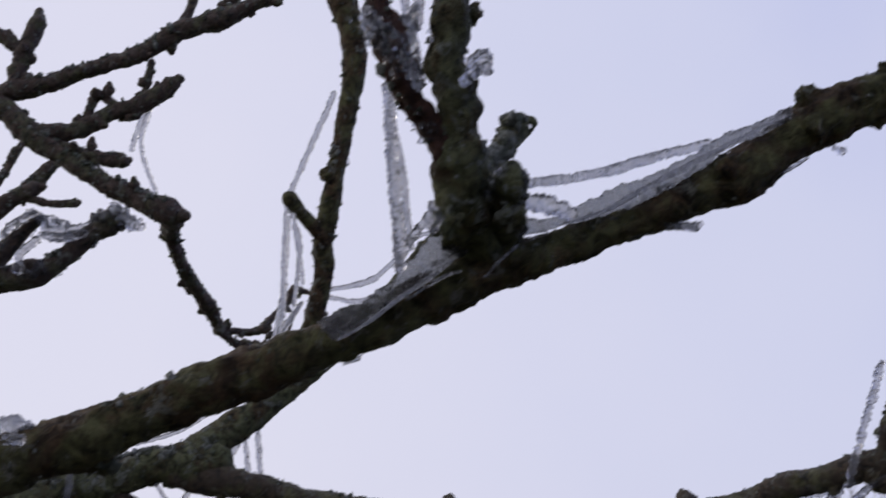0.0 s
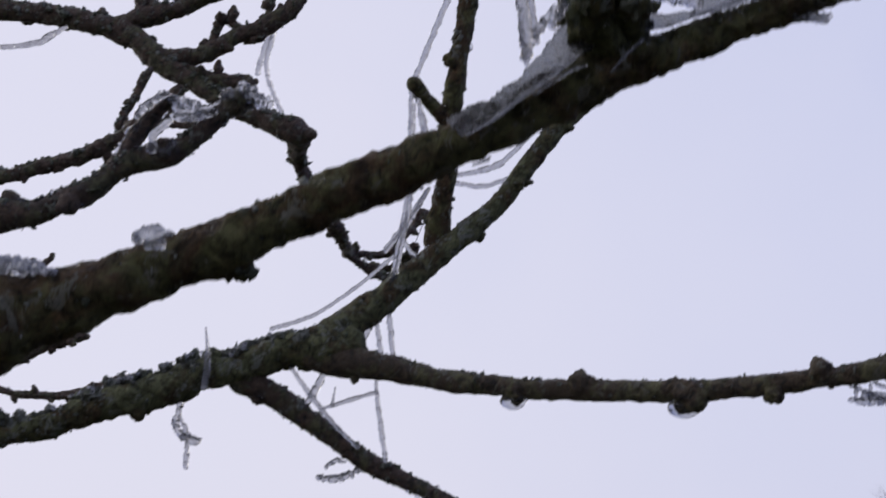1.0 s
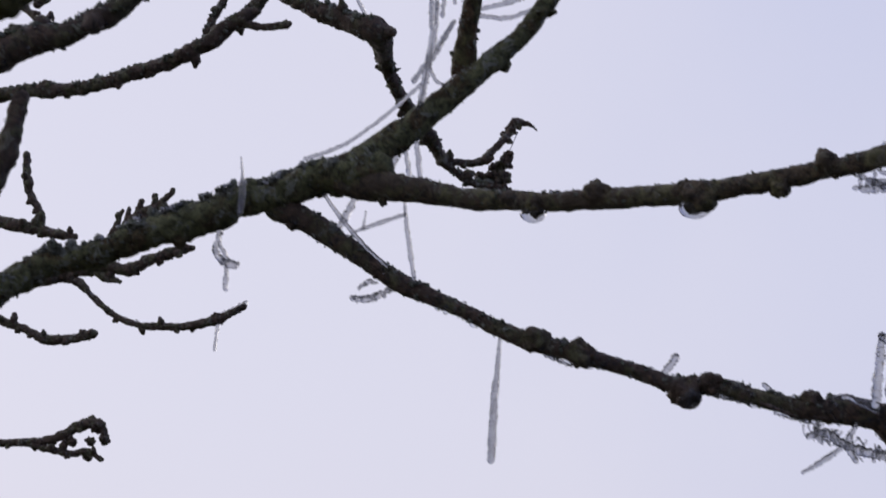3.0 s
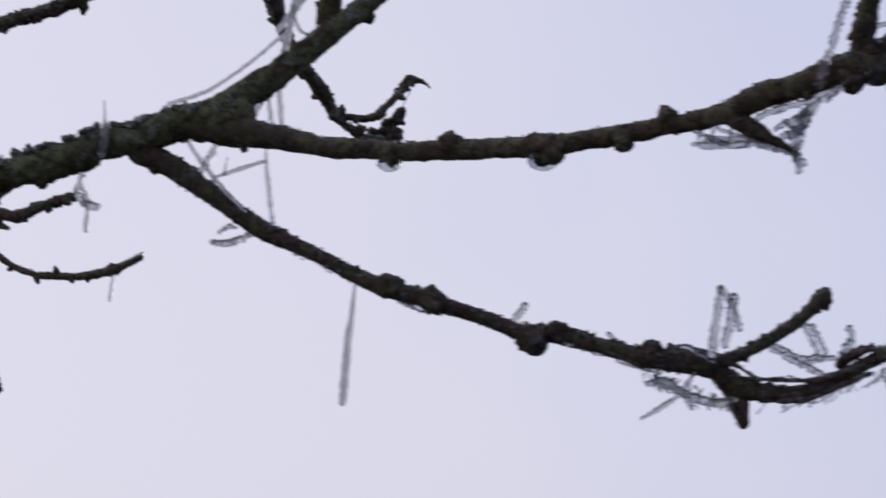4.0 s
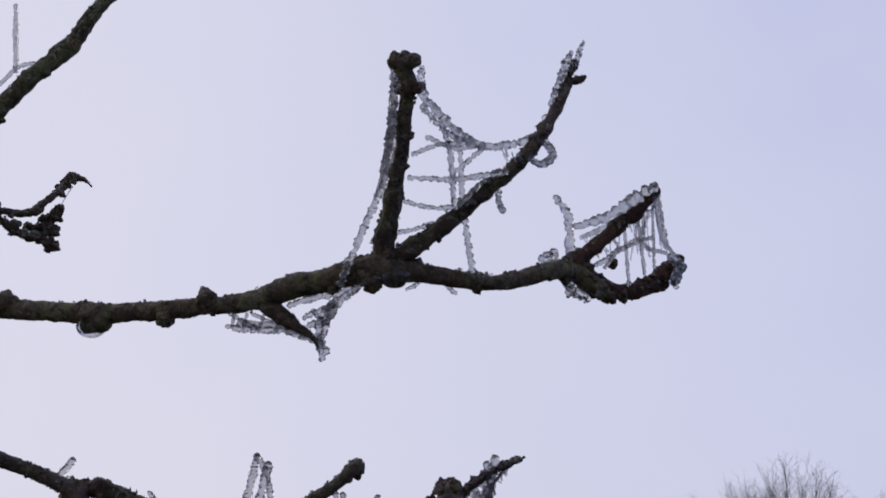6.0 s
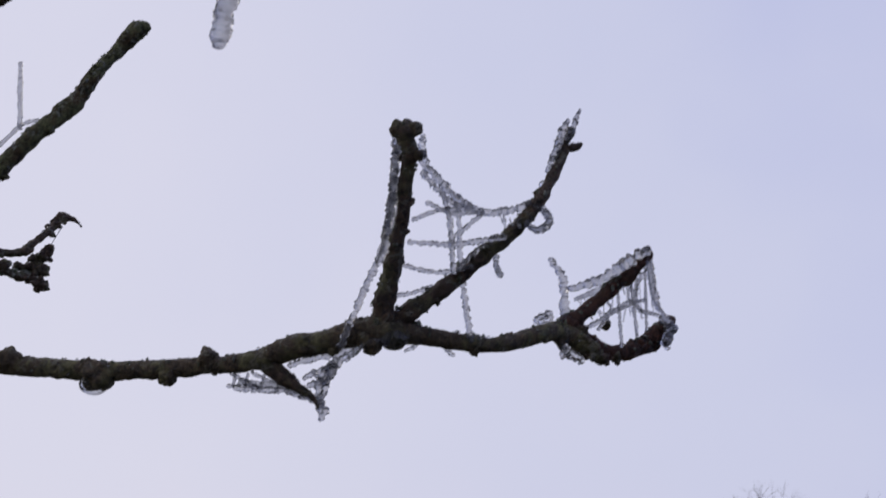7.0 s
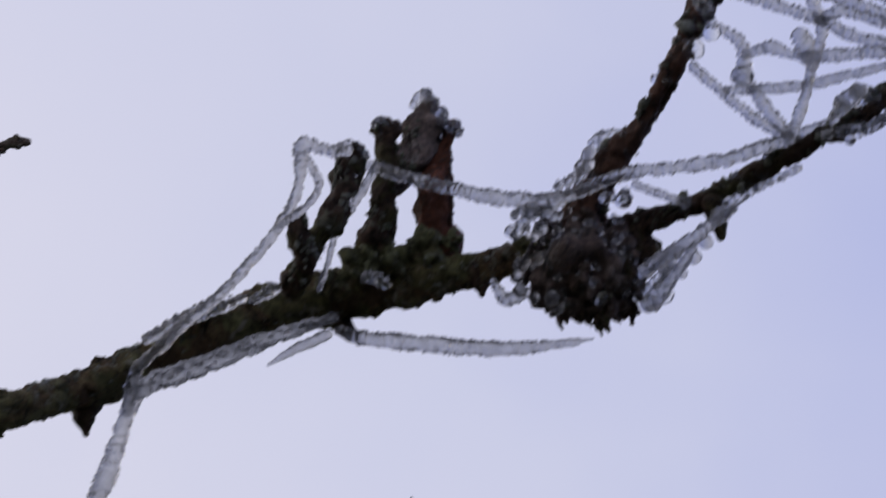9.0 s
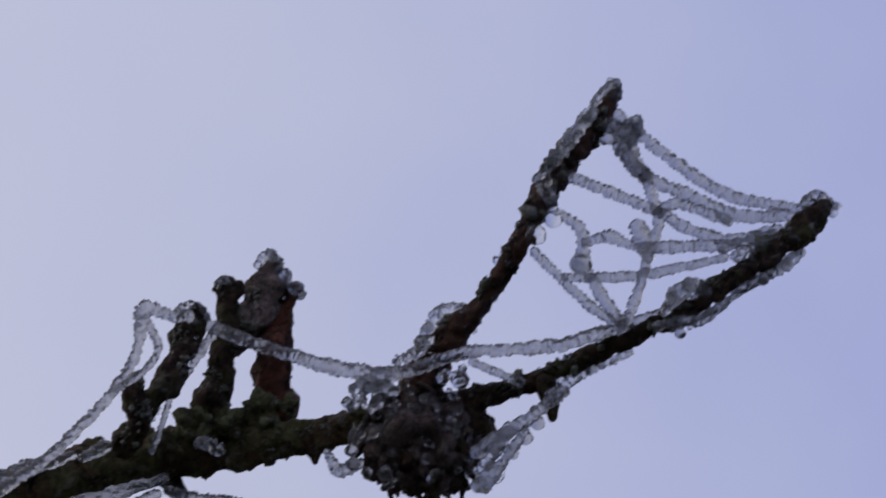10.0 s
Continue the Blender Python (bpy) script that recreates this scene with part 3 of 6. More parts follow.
FROSTY_TWIG = [(-185.9, -50, 26.3, 4.6), (-168, -50, 37.2, 4.37), (-152.3, -50, 42.2, 3.85), (-144.3, -50, 42.3, 2.82), (-137.8, -50, 45.2, 2.56), (-132.6, -50, 46.2, 2.82), (-126.1, -50, 50.5, 2.31), (-120.9, -50, 53.5, 2.83), (-113, -50, 54.3, 2.57), (-106.5, -50, 58.6, 2.06), (-101.3, -50, 63, 2.06), (-96.7, -50, 65.8, 2.84), (-94.1, -50, 65.9, 1.55)]
FAR_BRANCH = [(-383.1, 270, 280, 5.78), (-339.2, 270, 272.9, 5.73), (-296, 270, 265.1, 4.96), (-273.3, 270, 260.9, 4.7), (-253.6, 270, 255.3, 5.15), (-231.7, 270, 246.4, 5.47), (-217.8, 270, 232.9, 5.44), (-201.5, 270, 220.9, 4.95), (-182.8, 270, 207.5, 4.47), (-167, 270, 198.5, 4.9), (-151.3, 270, 189.5, 5.76), (-163.6, 330, 204.2, 3.76), (-163.4, 347.7, 197.5, 3.32), (-158.6, 375.7, 187.4, 3.68), (-154.4, 390, 182.6, 3.73), (-151.7, 404, 175.6, 3.1), (-145.2, 412, 169.1, 1.9), (-137.3, 420, 164.6, 1.9), (-128, 428, 165, 2.4), (-122.4, 430, 160, 2.6)]
FAR_HOOK = [(-151.7, 404, 175.3, 2.3), (-142.8, 414, 175.4, 1.9), (-133.7, 422, 178.1, 2.1), (-127.5, 428, 186.3, 1.9), (-119.2, 434, 197, 2.3), (-116.7, 439, 205.2, 2.4), (-108.1, 439, 203.6, 1.1), (-103.9, 439, 199.7, 0.5)]
FAR_UPPER = [(-239.9, 270, 250.3, 3.66), (-232.2, 270, 253.1, 4.57), (-211.2, 270, 257, 4.58), (-187.7, 270, 264.5, 3.68), (-166.7, 270, 270.8, 4.14), (-148.3, 270, 281.7, 4.63), (-129.7, 270, 286.7, 5.1), (-113.7, 270, 293.3, 3.25), (-100.3, 270, 298.6, 2.79), (-73.3, 270, 315.4, 2.81)]
SIDE_BRANCH = [(-358.8, 245, 169.1, 3.98), (-314.9, 245, 169.8, 3.24), (-287.5, 245, 168, 2.98), (-266.4, 245, 171.7, 3.2), (-244.1, 245, 176.1, 3.41), (-227.6, 245, 182.1, 3.86), (-216.7, 245, 189.2, 3.63), (-205.8, 245, 195, 3.17), (-216, 260, 200.1, 2.44), (-203, 260, 211.1, 2.68)]
CURVED_TWIG = [(-595.6, 660, 220.6, 5.32), (-537.9, 660, 210.5, 3.75), (-509.8, 660, 210.8, 3.74), (-493.4, 660, 207.1, 3.35), (-481.3, 660, 195, 2.22), (-462.3, 660, 178, 2.21), (-441.5, 660, 168.5, 2.56), (-412.3, 660, 164.4, 2.9), (-385.8, 660, 166.1, 3.62), (-359.6, 660, 175.1, 2.52)]
LOW_FAR_TWIG = [(-506.7, 545, 154.6, 3), (-472.4, 545, 140, 2.64), (-455.5, 545, 131.6, 3.28), (-435, 545, 130.8, 2.94), (-422.2, 545, 132.9, 2.93)]
TWIG_END_EDGE = [(130.4, 7.4, 27.5, 0.15), (136.7, 7.4, 30.8, 0.15), (143.1, 7.4, 34.9, 0.16), (152, 7.4, 42.2, 0.16)]

# the near branch
near = limb("branch", tree, [(-110, -207.7, -40.9, 8.05), (-106.7, -194, -31.9, 8.11), (-100.2, -186, -24.8, 7.3), (-93.7, -184.5, -21.2, 5.8), (-86.4, -184.2, -19.2, 4.3), (-79.1, -184.2, -17.2, 3.9), (-72.5, -184.2, -15.2, 3.4), (-64.3, -185.1, -13.2, 3.45), (-56.8, -186.1, -10.7, 3.2), (-49.4, -187, -8, 3.1), (-42.2, -187.5, -5.8, 3.1)] + NEAR_MIDDLE, BARK_BROWN, "near branch, brown and olive bark edged with ice beads", rime=7, size=0.17, lichen=3, pit=0.6)
near_end = limb("branch", tree, NEAR_END, BARK_BROWN, "near branch end with spurs and a knotted burl", rime=7, size=0.2, up=0.2, lichen=7, swell=0.25, pit=0.75)
for pts, mat in ((NEAR_TWIG, BARK_SHADED), (NEAR_UPRIGHT_TWIG, BARK_RED)):
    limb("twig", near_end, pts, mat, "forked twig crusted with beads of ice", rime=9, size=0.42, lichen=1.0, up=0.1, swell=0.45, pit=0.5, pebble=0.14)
for pts, mat in (([(-15.1, -190, 7.6, 3.85), (-16, -196, 9.2, 3.68), (-16.8, -203.2, 10.8, 2.76), (-17.1, -205.7, 16.2, 2.29), (-17.3, -207.7, 20.3, 2.35), (-18, -209.2, 24.6, 2.35), (-17.9, -210.6, 28.3, 2.29), (-17.1, -211.4, 32.9, 1.97), (-16.9, -212.5, 38.3, 1.71), (-17.3, -212.5, 45.1, 1.33)], BARK_GREEN), ([(-18, -205, 13.7, 1.64), (-20.1, -206.6, 15.9, 1.56), (-21.8, -208.2, 18.1, 1.62), (-23.5, -210.6, 22.1, 1.68), (-24.5, -211, 26.2, 1.56), (-25.6, -211.5, 30.4, 1.31), (-27.2, -211.5, 36.4, 1.06)], BARK_RED)):
    limb("spur", near, pts, mat, "knobbly upright spur covered in grey lichen and ice", rime=9, size=0.26, lichen=3, up=0.0, swell=0.4, pit=1.0, pebble=0.1)
limb("stub", near, [(-14.7, -189.5, 16.8, 1.57), (-12.9, -175.5, 24.4, 1.54), (-11.2, -173, 28.2, 1.65), (-9.2, -170.1, 32.5, 1.92), (-8.5, -170.1, 33.6, 1.12)], BARK_GREEN, "short mossy green stub", rime=2, lichen=5)
limb("bud", near, [(-12.6, -190, 9, 3.09), (-11.9, -196.9, 10.1, 2.31), (-11.2, -203.2, 10.9, 1.97), (-10.8, -203.2, 12.1, 1.19)], BARK_GREEN, "icy swollen bud", rime=9, size=0.24, lichen=6, swell=0.3, pit=0.7)
limb("knob", near, [(-64.8, -183, -12.9, 2.88), (-63, -183, -15.6, 1.86), (-62.7, -183, -16.8, 0.86)], BARK_GREEN, lichen=4)
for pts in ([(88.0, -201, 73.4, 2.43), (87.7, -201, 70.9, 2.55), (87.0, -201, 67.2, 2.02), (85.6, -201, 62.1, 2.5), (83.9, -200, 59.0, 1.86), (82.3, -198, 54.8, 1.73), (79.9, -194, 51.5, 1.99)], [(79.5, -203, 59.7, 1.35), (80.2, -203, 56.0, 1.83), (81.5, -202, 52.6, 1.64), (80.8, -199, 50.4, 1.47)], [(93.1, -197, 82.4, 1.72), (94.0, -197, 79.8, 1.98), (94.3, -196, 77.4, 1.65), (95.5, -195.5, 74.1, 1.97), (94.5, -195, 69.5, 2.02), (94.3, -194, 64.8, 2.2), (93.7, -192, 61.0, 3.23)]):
    limb("spur", near_end, pts[::-1], BARK_SHADED, "dark fruit spur tipped with ice", rime=5, size=0.24, lichen=5, up=0.0, swell=0.42, pit=1.0, pebble=0.1)
limb("bud", near_end, [(93.8, -197, 79.8, 1.45), (95.1, -198, 81.4, 1.32), (95.4, -198, 82.3, 1.06)], BARK_SHADED, "dark icy bud", rime=10, size=0.26, swell=0.4, pit=0.4, pebble=0.2)
limb("spur", near_end, [(101.3, -195, 90.7, 1.2), (101.5, -195, 87.5, 2.7), (100.9, -195, 83.2, 3.4), (99.6, -195, 78.8, 3.1), (97.4, -195, 75.1, 2.5), (95.9, -195, 72.2, 1.9)], BARK_BURL, "grey-brown fruit spur tipped with frost", rime=7, size=0.24, lichen=4, up=0.2, swell=0.42, pit=1.0, pebble=0.1)
limb("spur", near_end, [(105.3, -192, 63.5, 4.0), (103.6, -193, 66.0, 3.1), (103.1, -194, 69.4, 3.0), (103.3, -195, 73.2, 2.6), (103.9, -195.5, 77.2, 1.9), (104.6, -196.5, 80.8, 1.15), (105.7, -197, 84.2, 1.6)], BARK_RUST, "rust-red fruit spur with frosted knob", rime=5, size=0.3, up=0.2, swell=0.35, pit=0.8, pebble=0.06)
limb("splinter", near_end, [(105.1, -197, 82.3, 0.34), (105.4, -197, 75.7, 0.33), (106.0, -196, 70.4, 0.39), (106.1, -195, 66.1, 0.52)], BARK_RED, "thin glazed splinter of bark", rime=10, size=0.2)
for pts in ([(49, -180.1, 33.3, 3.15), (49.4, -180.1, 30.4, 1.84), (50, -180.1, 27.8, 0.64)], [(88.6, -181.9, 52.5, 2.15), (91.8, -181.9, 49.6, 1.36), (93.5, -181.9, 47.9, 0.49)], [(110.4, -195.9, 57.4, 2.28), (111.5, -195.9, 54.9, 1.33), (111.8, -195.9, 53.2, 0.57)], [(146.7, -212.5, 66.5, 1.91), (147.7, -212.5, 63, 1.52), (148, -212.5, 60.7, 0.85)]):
    limb("thorn", near_end, pts, BARK_SHADED, "short dark bud scar")

# the middle branch, forking three ways
main = limb("branch", tree, MAIN_BRANCH, BARK_GREEN, "main branch, green with pale lichen tufts", rime=9, size=0.24, up=1.0, lichen=14, swell=0.2, pit=0.8)
right = limb("branch", tree, RIGHT_BRANCH, BARK_OLIVE, "slender brown branch with hanging drops", rime=3, size=0.3, lichen=0.8)
lower = limb("branch", tree, LOWER_BRANCH, BARK_UMBER, "drooping dark branch with ice along its underside", rime=5, size=0.36, lichen=1.5, up=-0.1)
rising = limb("branch", tree, RISING_BRANCH, BARK_GREEN, "rising green branch, cut off at its tip", rime=3, size=0.25, lichen=1.0)
upright = limb("branch", tree, UPRIGHT_BRANCH, BARK_BROWN, "upright knotty branch", rime=3, size=0.3, lichen=2)
limb("twig", upright, [(-55.3, 11, 82.4, 2.25), (-59.5, 5.9, 86.3, 1.78), (-63.1, 1.2, 89.9, 2.06)], BARK_BROWN, rime=3)
for pts in ([(127.5, 3.7, 17.7, 2.74), (134.7, 5.4, 24, 1.99), (143, 7.4, 31.9, 2.17), (148.7, 8.1, 37.6, 1.87), (152.1, 8.6, 41.6, 1.41)], TWIG_END):
    limb("twig", right, pts, BARK_RED, "red-brown twig end", rime=8, size=0.3, lichen=2, swell=0.35, pit=0.4)
for pts in ([(131.5, 3, 16.9, 1.65)], [(132.4, 3, 13.6, 2.02)], [(135.0, 3, 10.2, 2.01)], [(137.6, 3, 8.8, 1.46)], [(141.2, 3, 9.2, 1.28)], [(129.4, 3, 14.6, 1.47)]):
    lump("knob", right, pts, BARK_UMBER, rough=0.9)
knobs(right, TWIG_END, BARK_RED, 2.5, 21, 1.2)
for pts in (STUB_TWIG, SLANTING_TWIG):
    limb("twig", right, pts, BARK_UMBER, "dark twig glazed with ice on one side", rime=6, size=0.3, lichen=1, swell=0.3, pit=0.4)
limb("twig", right, [(46.9, -12.3, 3.4, 2.46), (51.8, -12.3, -0.7, 2.16), (56.2, -12.3, -3.7, 1.2), (59.6, -12.3, -6.2, 0.7), (60.8, -12.3, -8.4, 0.4)], BARK_UMBER, rime=6)
limb("twig", lower, LOWER_STUB, BARK_UMBER, "dark stub of a twig", rime=6)
limb("spur", lower, [(42, 39.3, -50.2, 2.75), (44.8, 39.3, -57.2, 2.59), (45.7, 39.3, -62.9, 1.52)], BARK_UMBER, rime=6)
frosty = limb("branch", tree, FROSTY_TWIG, BARK_UMBER, "dark twig wrapped in clear ice", rime=8, size=0.4, lichen=1.5)
limb("twig", frosty, [(-124.2, -50, 52.4, 2.18), (-121.1, -50, 59.7, 2.07), (-116.6, -50, 64.9, 1.81), (-113.3, -50, 67.8, 1.69)], BARK_UMBER, rime=10, size=0.4)
limb("twig", frosty, [(-149.6, -50, 42, 2.57), (-150.5, -50, 46.8, 2.32), (-151, -50, 47.5, 1.29)], BARK_UMBER, rime=6, size=0.4)

top = [(x, y, z + 0.3, r) for x, y, z, r in MAIN_BRANCH[4:13]]
grains("lichen", scatter(spline(top, 0.5), 9.0, 0.62, 31, 1.4, 1.05, 5.0), LICHEN, main, "frosted grey-green lichen crust along the top", 0.6)
grains("rime", scatter(spline(top, 0.5), 7.0, 0.42, 33, 1.5, 1.17, 5.0), SEAM, main, "pale frost crystals along the top of the branch")
grains("rime", scatter(spline(LOWER_BRANCH, 0.5), 1.6, 0.42, 32, 0.2, 0.97, 4.0), CRUST, lower, "pale frost crystals on the branch")

# branches further back
back = limb("branch", tree, FAR_BRANCH, BARK_UMBER, "far branch with a swollen knot", lichen=2, size=0.6, swell=0.3, pit=0.6, rime=1)
limb("twig", back, FAR_HOOK, BARK_UMBER, swell=0.3, pit=0.6, rime=2, size=0.5)
high = limb("branch", tree, FAR_UPPER, BARK_UMBER, "far upper branch", swell=0.3, pit=0.6, rime=1.5, size=0.6, lichen=1)
limb("twig", high, [(-150.9, 270, 280.3, 2.77), (-144.5, 270, 291.9, 2.32), (-140.8, 270, 306.7, 2.11)], BARK_UMBER)
for pts in ([(-217.8, 270, 232.9, 3.62), (-196.9, 270, 232.8, 4.07), (-178.9, 270, 241, 3.63), (-165.8, 270, 244.6, 4.09), (-152.9, 270, 252.6, 4.11), (-148.3, 270, 256.7, 2.29)], [(-209.6, 270, 226.9, 3.61), (-191.1, 270, 220.4, 3.15), (-174.1, 270, 216.8, 3.37), (-170.2, 270, 217.1, 1.35)], [(-191.7, 270, 234.5, 2.27), (-185.8, 270, 249.9, 2.05), (-168.3, 270, 239.1, 2.04), (-161.7, 270, 266.1, 1.84)], [(-215.9, 255, 220.4, 1.56), (-223.1, 255, 206.2, 1.55), (-230.2, 255, 192.9, 1.76)]):
    limb("twig", back, pts, BARK_UMBER, "far twig with buds", swell=0.3, pit=0.6, rime=3, size=0.45, lichen=1)
    buds(back, pts, BARK_UMBER, 7, 2.2, len(pts))
for pts in ([(-227, 270, 254.8, 3.66), (-222.7, 270, 272.1, 4.15), (-216.6, 270, 288.1, 3.72), (-215.9, 270, 295.5, 2.1)], [(-239.7, 270, 287.8, 3.25), (-228.4, 270, 279.8, 3.24), (-218.6, 270, 270.4, 2.77)]):
    limb("twig", high, pts, BARK_UMBER, "far twig with buds", swell=0.3, pit=0.6, rime=3, size=0.45)
    buds(high, pts, BARK_UMBER, 9, 2.0, len(pts))
for pts in ([(-156.2, 420, 376, 2.39), (-143.5, 420, 381.9, 2.4), (-124.1, 420, 389.9, 2.71), (-103.9, 420, 392.5, 2.72), (-79.9, 420, 393, 2.73), (-65.3, 420, 402, 2.43), (-52.2, 420, 409.7, 3.06), (-43.7, 420, 412.3, 2.14)], [(-127.3, 420, 388.5, 2.11), (-131.8, 420, 403.3, 2.12), (-136.2, 420, 419.1, 1.83), (-139.9, 420, 435.1, 1.53)], [(-109, 420, 392.2, 1.81), (-104.8, 420, 400.4, 2.12), (-97.2, 420, 406.6, 1.52)], [(-129.1, 450, 437.9, 2.19), (-109.6, 450, 449.7, 2.21), (-100.1, 450, 457.5, 2.22), (-90.8, 450, 462.8, 1.59)]):
    limb("twig", high, pts, BARK_UMBER, "thin far twig with buds", swell=0.4, pit=0.7, rime=3, size=0.45)
    buds(high, pts, BARK_UMBER, 8, 2.2, len(pts) + 3)
side = limb("branch", tree, SIDE_BRANCH, BARK_UMBER, "far side branch", swell=0.3, pit=0.6, rime=1.5, size=0.5, lichen=1)
limb("twig", side, [(-207.1, 245, 190.3, 2.04), (-197.4, 245, 187.4, 1.58), (-187.9, 245, 187.3, 2.02), (-185.7, 245, 187.6, 1.12)], BARK_UMBER, swell=0.3, pit=0.6, rime=2)
limb("branch", tree, [(-154.4, -50, 27.7, 1.98), (-156.1, -50, 20.3, 2.36), (-157.3, -50, 13.6, 2.48), (-159.8, -50, 7, 2.21), (-164.2, -50, -3.3, 1.94), (-171.9, -50, -15.8, 1.79)], BARK_UMBER, "dark stem behind the main branch", swell=0.3, pit=0.6, rime=2, size=0.4)
low = limb("branch", tree, CURVED_TWIG, BARK_UMBER, "thin far twig curving up", swell=0.3, pit=0.6, rime=2, size=0.5)
for pts in ([(-403.7, 380, 115.5, 3), (-369.9, 380, 120, 2.71), (-339.9, 380, 124.5, 3.51), (-323.1, 380, 121.4, 3.22), (-306.8, 380, 126.4, 2.95), (-293.8, 380, 129.4, 2.67), (-285.9, 380, 129.9, 1.6)], [(-344.8, 380, 123.3, 2.16), (-336.2, 380, 117.7, 2.15), (-327.8, 380, 115.1, 1.34)], [(-534.8, 614, 195.1, 3.54), (-499.9, 614, 196, 2.82), (-465.7, 614, 205.4, 2.81), (-444.7, 614, 220.1, 2.81), (-423.7, 614, 237, 4.22), (-410.1, 614, 242.8, 3.16), (-397.5, 614, 253.4, 1.41)], [(-440.4, 614, 221.8, 2.46), (-439.6, 614, 236.5, 2.12), (-436.7, 614, 242.6, 1.41)], [(-428.9, 500, 411.6, 3.35), (-430.5, 500, 399, 3.34), (-436.8, 500, 382.9, 3.66), (-445.3, 500, 363.1, 3.97), (-451.9, 500, 355.6, 2.97)], [(-467.5, 500, 357.7, 2.65), (-459.1, 500, 352.4, 2.31), (-448.4, 500, 342.7, 2.63), (-437.2, 500, 336.3, 1.64)]):
    limb("twig", low, pts, BARK_UMBER, "thin far twig with buds", swell=0.3, pit=0.6, rime=3, size=0.5)
    buds(low, pts, BARK_UMBER, 10, 2.6, len(pts))
for pts in ([(-444.8, 614, 223.5, 2.02), (-442.3, 614, 228.3, 2.43), (-441.6, 614, 233.3, 2.03)], [(-435.5, 614, 228.9, 2.02), (-432.7, 614, 236.0, 2.43), (-431.6, 614, 243.3, 2.03)], [(-427.9, 614, 235.3, 2.02), (-424.0, 614, 241.7, 2.43), (-421.8, 614, 248.3, 2.03)], [(-421.5, 614, 238.0, 2.02), (-417.0, 614, 234.6, 2.42), (-414.1, 614, 231.4, 2.02)], [(-414.4, 614, 242.4, 2.02), (-411.9, 614, 246.8, 2.43), (-411.1, 614, 251.4, 2.03)], [(-410.1, 614, 243.7, 2.02), (-405.4, 614, 241.9, 2.42), (-402.3, 614, 240.3, 2.02)], [(-404.6, 614, 247.8, 2.02), (-400.2, 614, 250.9, 2.43), (-397.5, 614, 254.2, 2.02)], [(-431.2, 614, 231.4, 2.02), (-426.9, 614, 228.9, 2.42), (-424.2, 614, 226.5, 2.02)]):
    limb("bud", low, pts, BARK_UMBER, swell=0.5, pit=0.8, rime=1, size=0.5)
low_b = limb("branch", tree, LOW_FAR_TWIG, BARK_UMBER, "thin far twig", swell=0.3, pit=0.6, rime=3, size=0.5)
for pts in ([(-494.2, 545, 217.9, 4.74), (-476.9, 545, 213, 4.38), (-459.8, 545, 207.3, 3.35), (-438.7, 545, 201.7, 2.33)], [(-478.1, 545, 266, 2.39), (-475.3, 545, 240.8, 2.71), (-464.8, 545, 221.2, 2.69), (-463.2, 545, 208.9, 2.35)], [(-585.5, 660, 89, 3.3), (-530.2, 660, 86.4, 2.91), (-503.1, 660, 88, 3.26), (-485.5, 660, 96.1, 3.98), (-472.1, 660, 96.9, 3.61), (-466.5, 660, 90.7, 2.52), (-464.8, 660, 82.2, 2.15)], [(-525.5, 660, 85.2, 2.54), (-493.4, 660, 75.7, 2.52), (-480.1, 660, 76.9, 2.16), (-467.3, 660, 69.9, 1.79)]):
    limb("twig", low_b, pts, BARK_UMBER, "thin far twig with buds", swell=0.3, pit=0.6, rime=3, size=0.5)
    buds(low_b, pts, BARK_UMBER, 9, 2.6, len(pts))

# knobs and bud scars along the middle branches
for host, pts, mat, gap, seed in ((right, RIGHT_BRANCH, BARK_OLIVE, 14, 1), (lower, LOWER_BRANCH, BARK_UMBER, 11, 2), (rising, RISING_BRANCH, BARK_GREEN, 16, 3),
                                  (upright, UPRIGHT_BRANCH, BARK_BROWN, 12, 4), (main, MAIN_BRANCH, BARK_GREEN, 7, 5), (right, STUB_TWIG, BARK_UMBER, 3.5, 6),
                                  (right, SLANTING_TWIG, BARK_UMBER, 4.5, 7), (near_end, NEAR_TWIG, BARK_SHADED, 3.5, 8), (near_end, NEAR_UPRIGHT_TWIG, BARK_SHADED, 3, 9),
                                  (near_end, NEAR_END, BARK_BROWN, 4, 10), (near, NEAR_MIDDLE, BARK_BROWN, 6, 12), (lower, LOWER_STUB, BARK_UMBER, 4, 13)):
    knobs(host, pts, mat, gap, seed)
for pts in ([(-145.7, 9.8, 16.6, 2.02)], [(-136.9, 11, 18.6, 1.86)], [(-152.3, 9.8, 14.6, 1.4)], [(-123.8, 12.2, 23.1, 1.71)], [(-119.4, 12.2, 23.6, 2.01)], [(-115.1, 12.2, 23, 1.55)], [(-171.9, 3.7, 8, 2.31)], [(-167.2, 4.9, 8.6, 1.7)], [(-110.7, 12.2, 21.4, 1.39)], [(-139.9, 9.8, 17, 1.55)], [(-130.6, 11, 20.1, 1.7)], [(-101.9, 12.2, 25.7, 1.38)]):
    x, y, z, r = pts[0]
    lump("lichen_tuft", main, [(x, y, z - 0.25 * r, 0.85 * r)], LICHEN, "pale grey-green tuft of lichen", 0.7)
for host, pts, gap, size, seed in ((low, CURVED_TWIG, 13, 2.3, 3), (low_b, LOW_FAR_TWIG, 9, 2.2, 4), (side, SIDE_BRANCH, 14, 2.6, 5), (back, FAR_BRANCH, 16, 3.0, 6),
                                   (high, FAR_UPPER, 13, 2.8, 7), (frosty, FROSTY_TWIG, 9, 2.0, 8), (back, FAR_HOOK, 7, 2.0, 9)):
    buds(host, pts, BARK_UMBER, gap, size, seed)
